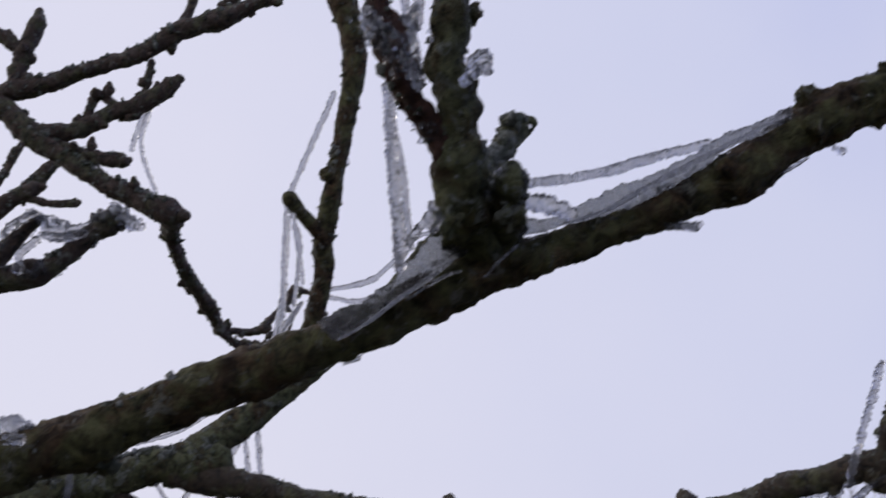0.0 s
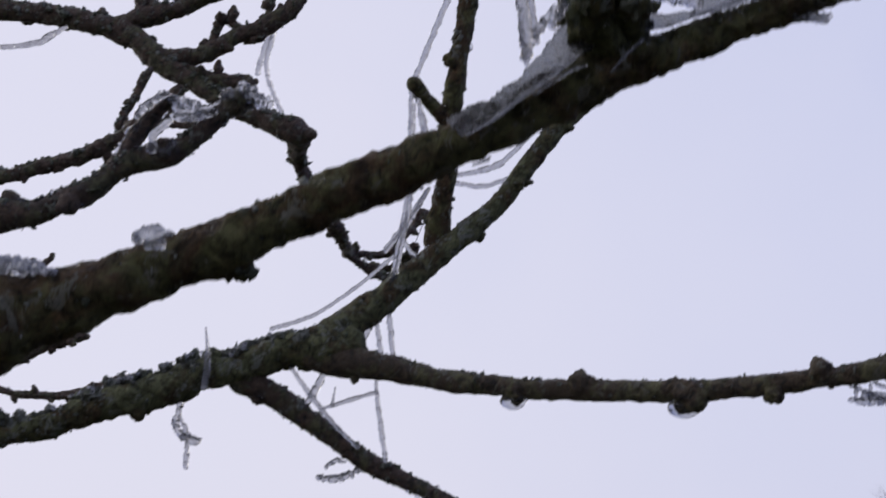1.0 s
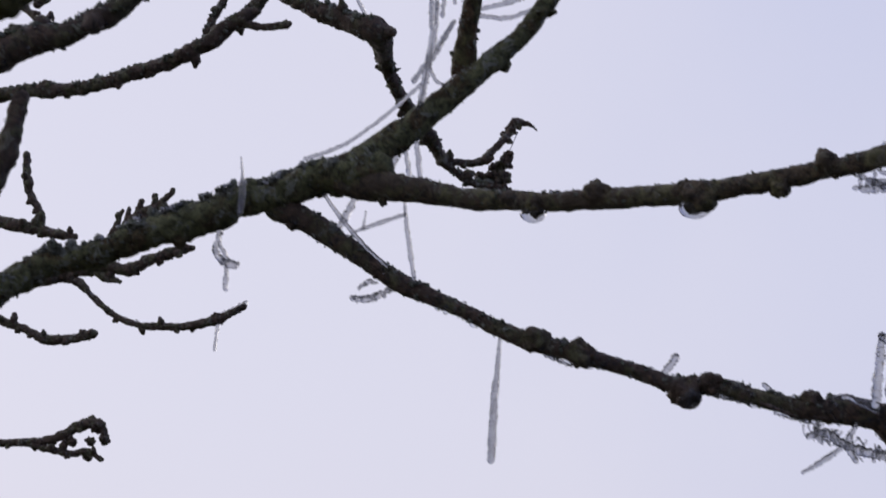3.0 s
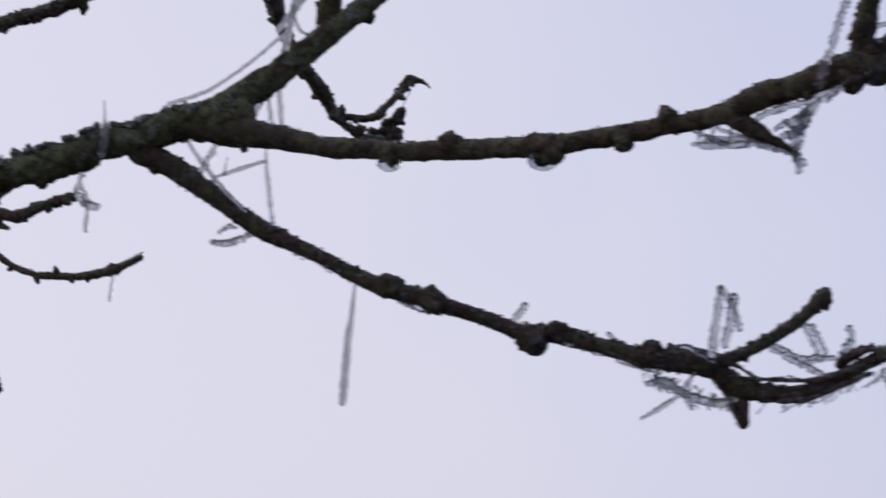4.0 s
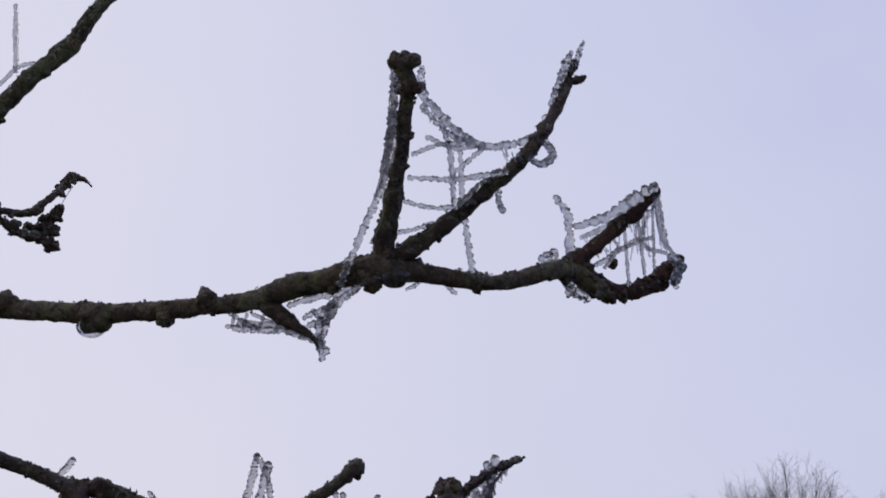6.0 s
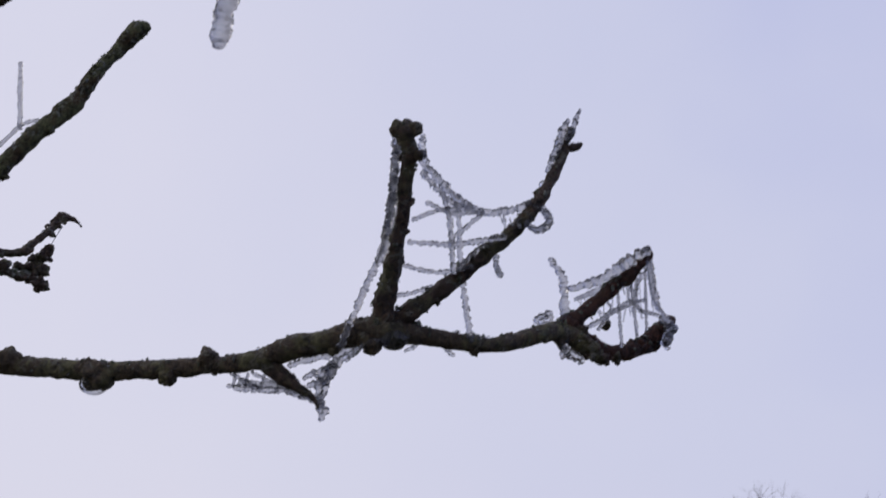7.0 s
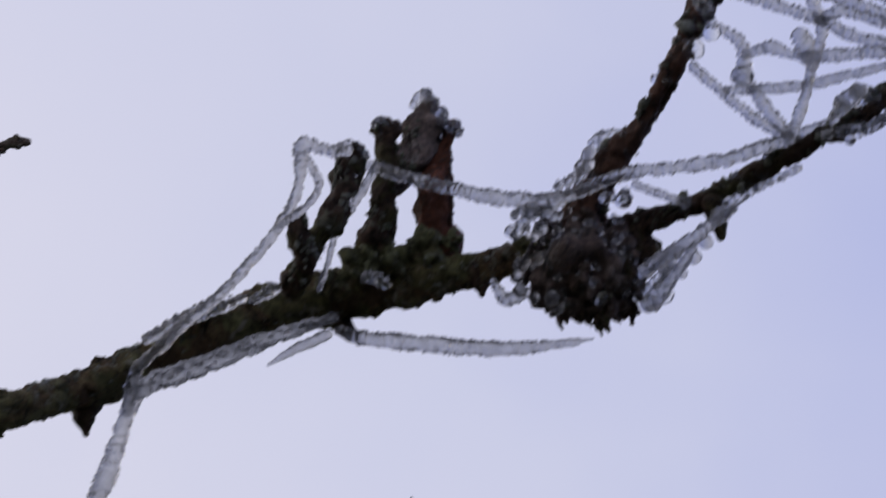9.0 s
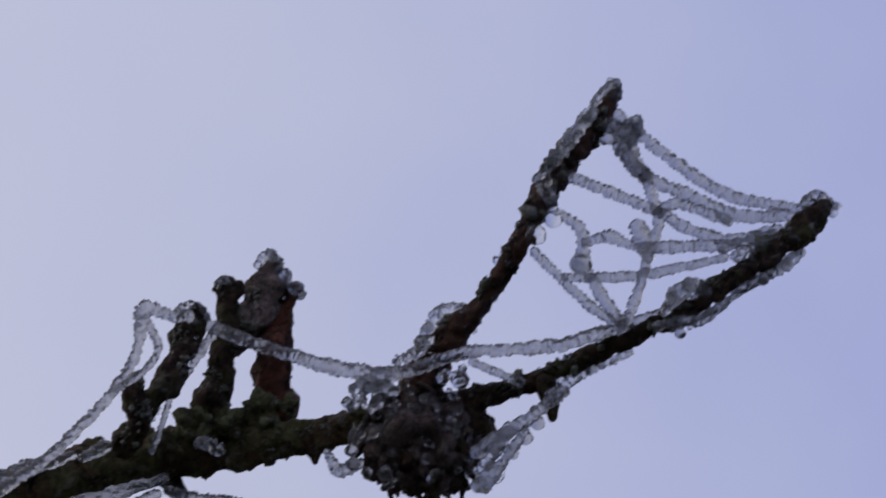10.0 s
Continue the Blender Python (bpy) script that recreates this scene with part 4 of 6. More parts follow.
for pts in ([(-121.7, 430, 178.4, 3.9)], [(-123.9, 430, 169.6, 4.3)], [(-130.4, 430, 171.4, 3.4)], [(-136.0, 428, 171.8, 2.3)], [(-122.5, 430, 161.6, 3.7)], [(-127.5, 430, 176.3, 2.9)], [(-119.6, 430, 183.4, 2.5)], [(-128.6, 429, 165.6, 2.8)], [(-117.7, 437, 200.9, 3.3)], [(-114.6, 437, 203.6, 2.7)], [(-121.2, 436, 197.4, 2.4)]):
    lump("bud", back, pts, BARK_UMBER, rough=0.9)
for a, b in (((-119.6, 430, 183), (-114.5, 437, 199)), ((-128, 428, 186), (-122.5, 436, 197.5))):
    strand("thread", back, [(*a, 0.35), *[(*(0.5 * (np.array(a) + b)), 0.3)], (*b, 0.35)], label="thin icy thread on the far buds")
for pts in ([(-471.1, 660, 94.3, 4.56)], [(-465.3, 660, 84.3, 3.71)], [(-479.1, 660, 74, 3.71)], [(-492.1, 660, 84.8, 3.73)], [(-476.9, 660, 83.8, 3.31)], [(-423.8, 545, 132.2, 3.37)], [(-447.3, 545, 131, 3.01)]):
    lump("bud", low_b, pts, BARK_UMBER, rough=0.7)
for pts in ([(-379.2, 660, 167.7, 3.74)], [(-399, 660, 163.8, 3.33)], [(-300.3, 380, 128, 3.08)], [(-311.7, 380, 125.2, 2.77)]):
    lump("bud", low, pts, BARK_UMBER, rough=0.7)
for pts in ([(-24.5, 5.7, 8.1, 3.08)], [(-41.1, 9.9, 7.9, 2.7)], [(1.6, -1.3, 2.2, 3.96)], [(20.8, -7.0, 0.3, 2.32)], [(31.6, -10.3, 4.5, 2.88)], [(56.8, -16.1, 7.4, 2.81)], [(-21.5, 4.9, 7.6, 1.83)], [(33.5, -10.9, 3.4, 1.72)], [(74.8, -20.5, 6, 2.56)], [(72.9, -20.5, 7.8, 2.28)], [(140.1, 14.7, 22.1, 1.6)], [(80.5, -46.5, 55.2, 1.94)], [(85.1, -47.6, 54.7, 1.93)], [(86.4, -44.4, 49.1, 1.66)]):
    lump("knob", right, pts, BARK_OLIVE, rough=0.35)
for pts in ([(-44.3, 23.4, -24.4, 3.58)], [(-33.0, 24.2, -28.5, 3.57)], [(-0.9, 29.5, -37.9, 3.12)], [(23.8, 29.2, -44.2, 2.67)], [(-7.8, 29.8, -39.4, 3.75)], [(68.4, 38.1, -31.3, 2.7)], [(96.4, 36.7, -36.6, 2.2)], [(93.2, 36.7, -40.1, 1.9)], [(68.9, 39.8, -30, 2.0)]):
    lump("knob", lower, pts, BARK_UMBER, rough=0.35)
for pts in ([(-37.9, 18.6, 66, 1.53)], [(-50, 24.3, 54.7, 2.05)]):
    lump("knob", rising, pts, BARK_GREEN)
for pts in ([(94, 37.7, -37.9, 3.03)], [(97, 37.7, -39.8, 2.73)], [(94.9, 37.7, -42.5, 2.57)], [(92.5, 37.7, -36, 1.52)], [(90.3, 37.7, -41.5, 1.82)], [(100.1, 37.7, -42.4, 1.81)], [(104.6, 37.7, -42.6, 1.51)]):
    lump("bud", lower, pts, BARK_BURL, "shaggy brown bud scales", 0.9)
for pts in ([(-132, 420, 385.4, 2.76), (-129.9, 420, 395.5, 3.12), (-133.7, 420, 407.2, 3.14), (-130.8, 420, 417.4, 2.45)], [(-119, 420, 389.9, 2.77), (-113.4, 420, 400.6, 2.79), (-107.9, 420, 413, 2.8), (-103.6, 420, 421.4, 2.11)]):
    limb("twig", high, pts, BARK_UMBER, "thin far twig with buds", swell=0.4, pit=0.6, rime=3, size=0.4)
for pts in ([(-49.8, 420, 410.7, 3.87)], [(-58.7, 420, 405.2, 3.15)], [(-94.4, 420, 393.2, 3.48)], [(-116.7, 420, 390.8, 3.47)]):
    lump("bud", high, pts, BARK_UMBER, rough=0.7)
lump("knob", upright, [(-53.3, 4.9, 97.6, 2.1)], BARK_BROWN)
for pts in ([(102.9, -194.1, 61.4, 3.2)], [(91.9, -193.1, 57.9, 3.0)], [(106.2, -195, 62.6, 1.7)], [(97.3, -194, 58.8, 2.4)], [(87, -191.3, 54, 2.3)]):
    lump("knob", near_end, pts, BARK_GREEN, rough=0.9)
for pts in ([(-15.3, -207.7, 31.1, 1.2)], [(27.6, -190, 25.7, 1.9)], [(-18.9, -204.1, 6.2, 1.5)], [(-11.6, -201.3, 7.6, 1.4)]):
    lump("knob", near, pts, BARK_GREEN, rough=0.9)
limb("twig", lower, [(71.5, 39.8, -48.5, 1.42), (75.4, 39.8, -46, 1.42), (80.1, 39.8, -44.5, 0.95)], BARK_RED, rime=4)
limb("twig", lower, [(85.7, 39.8, -49.6, 0.8), (93.6, 39.8, -48.2, 0.7), (101.5, 39.8, -45, 0.7), (105.5, 39.8, -41.7, 0.7), (106.6, 39.8, -36.9, 0.55), (109.6, 39.8, -32.1, 0.5), (113.6, 39.8, -29, 0.4)], BARK_BURL, "withered brown scrap glazed with ice", rime=5, swell=0.4, pit=0.4)
for pts in ([(50.4, 38, -57.4, 0.57), (61.8, 38, -57.5, 0.85), (70.3, 38, -54.7, 0.85), (78.9, 38, -51.7, 0.57)], [(46.2, 36, -51.6, 0.57), (56.2, 36, -52.4, 0.71), (64.7, 36, -53.0, 0.71), (74.7, 36, -50.2, 0.57)], [(71.8, 38, -47.3, 0.71), (76.2, 38, -45.6, 1.0), (80.4, 38, -45.4, 0.57)], [(87.7, 38, -42.0, 0.72), (93.3, 38, -45.4, 0.86), (100.4, 38, -44.7, 0.71), (106.2, 38, -42.2, 0.43)], [(29.1, 34, -42.9, 0.57), (36.3, 34, -44.4, 0.85), (43.5, 34, -47.6, 0.71), (50.6, 34, -52.7, 0.57)], [(99.3, 38, -36.7, 0.57), (106.6, 38, -31.7, 0.72), (115.3, 38, -28.6, 0.43)], [(11.3, 29, -43.5, 0.57), (18.4, 29, -46.8, 0.7), (26.9, 29, -48.3, 0.56)]):
    limb("bark_sliver", lower, pts, BARK_BURL, "loose sliver of bark glazed with ice", rime=4, size=0.3, swell=0.4, pit=0.35)
BURL = np.array([127.4, -204.1, 56.6])
lump("burl", near_end, [(*BURL, 7.4)], BURL_BARK, "knotted burl crowded with dark bud scales and ice", 0.75)
lump("knob", near_end, [(135.6, -205, 59.8, 3.4)], BARK_SHADED, "dark knot beside the burl", 0.6)
rng = np.random.default_rng(11)
WIDE = np.array([1.25, 0.9, 1.1])


def burl_skin(count, lean, near_by, far_by):
    """Places on the burl's skin with the way they face."""
    for _ in range(count):
        d = rng.normal(size=3) + lean
        d /= np.linalg.norm(d)
        yield BURL + d * rng.uniform(near_by, far_by) * WIDE, d


plates("scaly_crust", [(at, d + 0.9 * rng.normal(size=3), rng.uniform(0.7, 1.9), rng.uniform(0.2, 0.6)) for at, d in burl_skin(190, (0.15, 0, -0.2), 6.2, 8.6)], BURL_BARK, near_end, "dark scaly buds crowding the burl")
for at, d in burl_skin(46, (0.0, -0.5, -0.7), 6.6, 7.8):
    tip = at + (0.8 * d + (0.25, 0, -0.9)) * rng.uniform(1.2, 2.8)
    limb("bud_scale", near_end, [(*at, rng.uniform(0.6, 1.1)), (*(0.5 * (at + tip) + 0.3 * rng.normal(size=3)), rng.uniform(0.45, 0.9)), (*tip, 0.2)], BURL_BARK if rng.random() < 0.6 else BARK_SHADED, swell=0.5, pit=0.5, pebble=0.15)
plates("rime", [(at, d + 0.5 * rng.normal(size=3), rng.uniform(0.35, 0.95), rng.uniform(0.4, 0.9)) for at, d in burl_skin(120, (0.0, -1.2, 0.0), 7.6, 8.8)], BURL_ICE, near_end, "small beads of ice on the burl")
plates("rime", [(at, d + 0.8 * rng.normal(size=3), 0.85 * rng.lognormal(0, 0.5), rng.uniform(0.25, 0.7)) for at, d in burl_skin(95, (-0.35, -0.2, 0.1), 7.4, 9.6)], BURL_ICE, near_end, "rounded beads and lenses of ice on the burl")

# ---- frozen cobwebs, icicles and drops ----
web([[(153.7, -228.6, 113.3, 0.9), (158, -228.6, 110.2, 0.9), (165.4, -228.6, 105.4, 0.99), (175.1, -228.6, 101.2, 1), (187.4, -228.6, 101.2, 0.91), (191.9, -228.6, 101, 0.91)], [(154.1, -228.6, 106.9, 1.18), (158.7, -228.6, 101.5, 1.08), (167.3, -228.6, 99.4, 1.08), (175.9, -228.6, 97.3, 0.99), (187.2, -228.6, 99.5, 1.01)], [(144.4, -228.6, 98, 0.86), (147, -228.6, 97.7, 0.87), (153.3, -228.6, 96.3, 0.97), (160.6, -228.6, 94.8, 0.87), (166.9, -228.6, 92.5, 0.97), (175.5, -228.6, 92.1, 0.98), (184.7, -228.6, 96.3, 0.9)], [(151.4, -228.6, 107.8, 1.38), (155.2, -228.6, 109.9, 1.69), (157.6, -228.6, 112.6, 1.2)], [(155.5, -228.6, 109, 1.39), (156.5, -228.6, 105.1, 1.38), (158.7, -228.6, 101.3, 1.08)], [(161.1, -228.6, 94.6, 0.78), (164.5, -228.6, 97, 0.88), (169.3, -228.6, 96.7, 0.79), (174.7, -228.6, 95.6, 0.89)], [(156.4, -230.1, 90, 1.24), (156.8, -230.1, 88.4, 1.43), (157.5, -230.1, 85.8, 1.04), (158.2, -230.1, 83.8, 0.76)], [(143.2, -227.7, 90.9, 0.76), (147.3, -227.7, 88.2, 0.95), (147.2, -227.7, 82.2, 1.13)], [(147.3, -228.6, 85.5, 0.75), (152, -228.6, 87.8, 0.95), (157.2, -228.6, 86.8, 0.86), (166.7, -228.6, 89, 0.97), (175.5, -228.6, 91.2, 0.88), (183.5, -228.6, 94.9, 0.89)], [(144.1, -227.7, 78.9, 0.65), (150.2, -227.7, 80, 0.75), (157.4, -227.7, 81.8, 0.76), (164.9, -227.7, 84.8, 0.77), (174.2, -227.7, 88.9, 0.68)], [(158.8, -228.6, 102.7, 0.89), (161.1, -228.6, 92.9, 0.87), (159.2, -228.6, 86.9, 0.86), (157.4, -228.6, 80.1, 0.75), (154.6, -228.6, 72.2, 0.74)], [(139, -226.7, 83.2, 0.75), (143.5, -226.7, 79.3, 0.75), (149.5, -226.7, 74.7, 0.84), (155, -226.7, 72.1, 0.84)], [(148.2, -227.7, 80.8, 0.84), (151.1, -227.7, 76.1, 0.93), (154.2, -227.7, 72, 0.93)]], "cobweb turned to beaded ice ropes between two twig tips")
web([[(90, -198.6, 73.8, 0.96), (96.6, -201.3, 70.8, 1.04), (103, -204, 68.2, 1.04), (112, -207.7, 65.3, 1.12), (120.2, -212.9, 63.7, 1.02), (126.5, -217.2, 65.3, 1.01), (131.8, -218.8, 67.1, 0.92), (138.9, -220.9, 67.9, 1.02), (146, -222.9, 69.3, 1.02), (151.8, -223.6, 71.9, 1.03), (156.7, -224.1, 74.2, 1.04), (163.3, -224.8, 77.4, 0.86)], [(133.5, -212.5, 68.3, 0.66), (138, -212.5, 67.1, 0.66), (142.6, -212.5, 66, 0.67)]], "long sagging ice-coated thread strung along the twigs", bead=0.2, mat=RIME)
web([[(85.7, -213.4, 67.3, 0.91), (82.6, -213.4, 66.9, 0.91), (78.6, -213.4, 67.1, 0.98), (78.6, -210.3, 60.4, 0.76), (74.9, -206.5, 53.1, 0.75), (68.7, -201.8, 45.5, 0.82), (63.7, -198.6, 41.2, 0.82), (60.3, -189.5, 40.6, 0.86), (56.7, -185.7, 37, 0.94), (56.2, -181.6, 31.6, 0.94)], [(79, -210.6, 67.3, 0.61), (81.8, -210.6, 62.9, 0.6), (80.7, -210.6, 58.7, 0.53), (76.4, -210.6, 54.1, 0.59)], [(92.5, -198.6, 73.4, 0.65), (89.8, -198.6, 67.6, 0.72), (88.3, -198.6, 64.2, 0.64)], [(86.1, -198.6, 58.8, 0.48), (85.3, -198.6, 53.7, 0.47), (84.3, -198.6, 49.6, 0.46)]], "ice-coated threads from the spur down to the branch", bead=0.85)
web([[(133.2, -217.2, 50.3, 1.01), (138.4, -217.2, 54.6, 0.94), (143.3, -217.2, 58.8, 0.89), (148.3, -217.2, 63.7, 0.9)], [(133.8, -217.2, 44.7, 1.28), (137.5, -217.2, 49.1, 0.86), (141.3, -217.2, 55.5, 0.81)], [(112.1, -203.2, 52.3, 0.66), (114.3, -203.2, 49.2, 0.89), (118, -203.2, 51.2, 0.82), (122.9, -203.2, 50, 0.74)]], "ragged ice-coated threads under the burl", bead=0.85)
web([[(-22.9, -206.8, 34.3, 0.54), (-22.5, -206.8, 30.5, 0.54), (-21.8, -206.8, 26.7, 0.6), (-21.7, -206.8, 23.1, 0.59)], [(-20.8, -208.7, 33.2, 0.47), (-21.6, -208.7, 28.7, 0.53), (-24, -208.7, 28.1, 0.53)]], "thick ropes of ice in the fork of the spur")
web([[(-25.2, -203.2, 24.2, 0.74), (-25.1, -203.2, 20.6, 0.67), (-25.1, -203.2, 16.2, 0.66), (-24.8, -203.2, 11.2, 0.72), (-24.5, -203.2, 6.3, 0.65), (-24.4, -203.2, 1.1, 0.65)], [(-26, -198.6, 26.4, 0.35), (-24.1, -198.6, 15.1, 0.41), (-23.6, -198.6, 7.9, 0.4), (-23.3, -198.6, 5, 0.33)]], "thick ice-coated thread beside the spur")
web([[(-10.5, -202.2, 11.2, 0.53), (-3.9, -197.7, 13.4, 0.54), (2.8, -193.4, 16.3, 0.63), (9, -189.5, 19.4, 0.57), (14.4, -189.5, 20.5, 0.57)], [(-10.5, -198.6, 10.5, 0.94), (-6.8, -198.6, 9.8, 0.94), (-4.2, -198.6, 8.6, 0.87)]], "ice-coated threads from the bud to the branch")
# the light these edges catch is painted in with milky white ice
web([[(-32.4, -195.5, -4.9, 0.13), (-28.9, -195.5, -3.0, 0.2), (-25.5, -195.5, -0.5, 0.27), (-21.3, -195.5, 2.3, 0.27), (-18.6, -195.5, 4.3, 0.2)], [(-24.1, -195.2, -0.2, 0.13), (-20.0, -195.2, 2.3, 0.2), (-17.6, -195.2, 3.1, 0.14)], [(-14.6, -194.5, 2.5, 0.14), (-12.8, -194.5, 4.4, 0.2), (-10.7, -194.5, 6.2, 0.2)], [(-4.7, -194, 9.0, 0.21), (-0.5, -194, 10.1, 0.28), (3.8, -194, 12.3, 0.35), (9.5, -194, 15.2, 0.35), (16.8, -194, 18.8, 0.28), (23.4, -194, 22.0, 0.21)]], "ridges of ice along the near branch's film, highlight added as milky white", mat=SEAM)
web([[(-77.4, 18.6, 15.3, 0.49), (-77, 18.6, 8.8, 0.61), (-76.3, 18.6, 2.4, 0.61), (-75.3, 18.6, -5.9, 0.60)], [(-99.4, 14.7, 19.5, 0.50), (-93, 14.7, 9.9, 0.61), (-87.5, 14.7, 3, 0.49), (-81.7, 14.7, -3, 0.48)], [(-91.9, 17.3, 7.9, 0.37), (-84.2, 17.3, 9.9, 0.61), (-77.1, 17.3, 11.6, 0.49)], [(-87.9, 17.3, 13.5, 0.25), (-88.7, 17.3, 8.7, 0.49)], [(-90.2, 16, 17.7, 0.74), (-92.9, 16, 12.8, 0.98), (-95.8, 16, 8.5, 0.74)]], "thin icy threads below the fork")
web([[(-104.3, 14.7, 29.5, 0.50), (-96.2, 14.7, 31.4, 0.50), (-89.8, 14.7, 34.1, 0.50), (-80.1, 14.7, 40.4, 0.50), (-71.3, 14.7, 47.4, 0.50)], [(-75.9, 19.9, 40.3, 0.50), (-77.1, 19.9, 32.1, 0.62), (-76.1, 19.9, 22.1, 0.62)], [(-73.9, 17.3, 38.3, 0.50), (-73.2, 17.3, 29.1, 0.74), (-72.6, 17.3, 20.9, 0.61)], [(-77.7, 17.3, 31.2, 0.74), (-80.1, 17.3, 26.2, 0.86), (-81.8, 17.3, 23.4, 0.62)], [(-65.8, 14.7, 70.9, 0.62), (-67, 14.7, 60.8, 0.62), (-68.7, 14.7, 52.5, 0.62), (-71.3, 14.7, 41.1, 0.62)], [(-61.8, 17.3, 66.4, 0.50), (-67.7, 17.3, 56.9, 0.62), (-73.9, 17.3, 49.5, 0.50)], [(-69.3, 17.3, 53.7, 0.50), (-67.5, 17.3, 49.3, 0.50), (-64.7, 17.3, 47.2, 0.38)]], "thin icy threads across the fork")
web([[(-126.9, 12.2, 14.9, 1.0), (-127.9, 12.2, 9.3, 0.78), (-128.5, 12.2, 5, 0.89), (-126.8, 12.2, 1.9, 0.89), (-125.4, 12.2, 1.8, 0.66), (-127.5, 12.2, 6.8, 0.55)], [(-126.6, 12.2, 1.6, 0.89), (-123.3, 12.2, 0.3, 0.99), (-122.2, 12.2, 0.7, 0.66)], [(-125.6, 12.2, 0.2, 0.55), (-125.7, 12.2, -6.1, 0.66)]], "small dangling curl of icy thread", bead=0.85)
web([[(42.2, 25.2, -29.6, 0.85), (40.7, 25.2, -37.5, 1.13), (38.7, 25.2, -46.8, 1.12)], [(45.3, 25.2, -32.3, 1.27), (44, 25.2, -38.4, 1.13), (42.1, 25.2, -44.8, 0.98)], [(42.1, 25.2, -30, 0.85), (45.1, 25.2, -34.9, 0.85), (46.1, 25.2, -40.8, 0.84)], [(-9.1, 29.8, -30.1, 1.03), (-11, 29.8, -32.6, 1.03), (-13.7, 29.8, -35.8, 0.88)], [(19.8, 29.8, -61.8, 0.43), (24.9, 29.8, -59.2, 0.71), (29.6, 29.8, -56.4, 0.57)], [(29, 29.8, -44.1, 0.71), (32.2, 29.8, -43.5, 0.71), (35.9, 29.8, -45.2, 0.85), (39.2, 29.8, -47.5, 0.71)], [(22, 29.8, -52.9, 0.71), (26.2, 29.8, -52.2, 1), (29.5, 29.8, -54.8, 0.99), (33.4, 29.8, -56.9, 1.13), (38.8, 29.8, -58.7, 1.27), (43.6, 29.8, -58, 0.84)], [(34, 29.8, -50.8, 0.57), (31.1, 29.8, -55.3, 0.71), (32.9, 29.8, -59.7, 0.7)], [(12.5, 29.8, -39.1, 0.72), (15.1, 29.8, -42.3, 0.72)]], "stiff icy threads standing up from the branch")
web([[(53, -10.2, 3, 0.73), (59.5, -10.2, 5.2, 0.87), (65.3, -10.2, 6, 0.87), (71.1, -10.2, 9.1, 0.73)], [(58.2, -10.2, -2.3, 0.72), (63.2, -10.2, -0.1, 1.16), (64.2, -10.2, 3.7, 0.87)], [(61.1, -9.2, -5, 0.72), (62.3, -9.2, -8.8, 1.16), (61.5, -9.2, -11, 0.72)]], "torn icy web sheet under the branch", bead=0.85)
web([[(65.1, -11, 4.7, 0.71), (61.0, -11, -1.0, 0.88), (61.3, -11, -9.3, 0.88)], [(67.6, -11, 6.1, 0.71), (63.8, -11, 0.2, 0.88), (61.6, -11, -6.0, 0.7)], [(57.1, -11, -0.4, 0.71), (61.0, -11, 1.4, 0.71), (65.2, -11, 3.2, 0.71)], [(52.5, -11, -4.0, 0.71), (57.4, -11, -5.6, 0.88), (61.3, -11, -7.1, 0.7)], [(59.2, -11, 1.4, 0.53), (62.4, -11, -2.0, 0.71), (63.5, -11, -0.2, 0.53)]], "icy strings from the branch to a short twig", bead=0.85)
fork_web = web([[(86.4, -43.4, 48.1, 0.69), (92.7, -38.4, 43.5, 0.98), (98.4, -34.3, 39.9, 0.99), (104.2, -30.9, 38.7, 0.85), (114.4, -27.8, 41.9, 1)], [(87.2, -35.1, 48, 0.57), (94.2, -35.1, 40.4, 0.7), (99.8, -35.1, 38.5, 0.56)], [(92.5, -33, 44.3, 0.57), (94.5, -33, 35.2, 0.7), (95.2, -33, 22.4, 0.7)], [(97.2, -16.4, 45.1, 0.59), (97.7, -16.4, 32.4, 0.73), (98.5, -16.4, 23.1, 0.73), (100.4, -16.4, 8.6, 0.86)], [(85, -33, 35.9, 0.56), (91.4, -33, 38.5, 0.56), (99.2, -33, 39, 0.57)], [(84, -28.8, 31.2, 0.57), (95.7, -28.8, 30.9, 0.71), (108.5, -28.8, 33, 0.71)], [(81.8, -26.7, 25.8, 0.57), (91.4, -26.7, 23.8, 0.57), (100.2, -26.7, 25.5, 0.57)], [(81.2, -22.6, 18.7, 0.57), (85.7, -22.6, 19.7, 0.57), (90, -22.6, 21.2, 0.57)], [(88.6, -30.9, 41.4, 0.57), (95.7, -30.9, 38.3, 0.57), (102.8, -30.9, 39.1, 0.57), (95.3, -30.9, 31.7, 0.56)], [(115.1, -28.4, 42.4, 1), (119.7, -28.4, 39.3, 0.86), (120, -28.4, 36.2, 0.86), (117.1, -28.4, 35.2, 0.85), (114.3, -28.4, 37, 0.71)], [(106.2, -22.6, 29.8, 0.43), (107.9, -22.6, 24.3, 0.57)]], "open icy cobweb stretched across a twig fork", bead=0.85)
web([[(77.8, -22.6, 33.2, 0.87), (72.9, -22.6, 20.9, 0.86), (66.7, -22.6, 5.2, 0.85)], [(80.8, -41.3, 54.3, 0.98), (79.5, -41.3, 39.2, 0.97), (77.6, -41.3, 24.4, 0.82)]], "icy thread along the dark stub", bead=0.85)
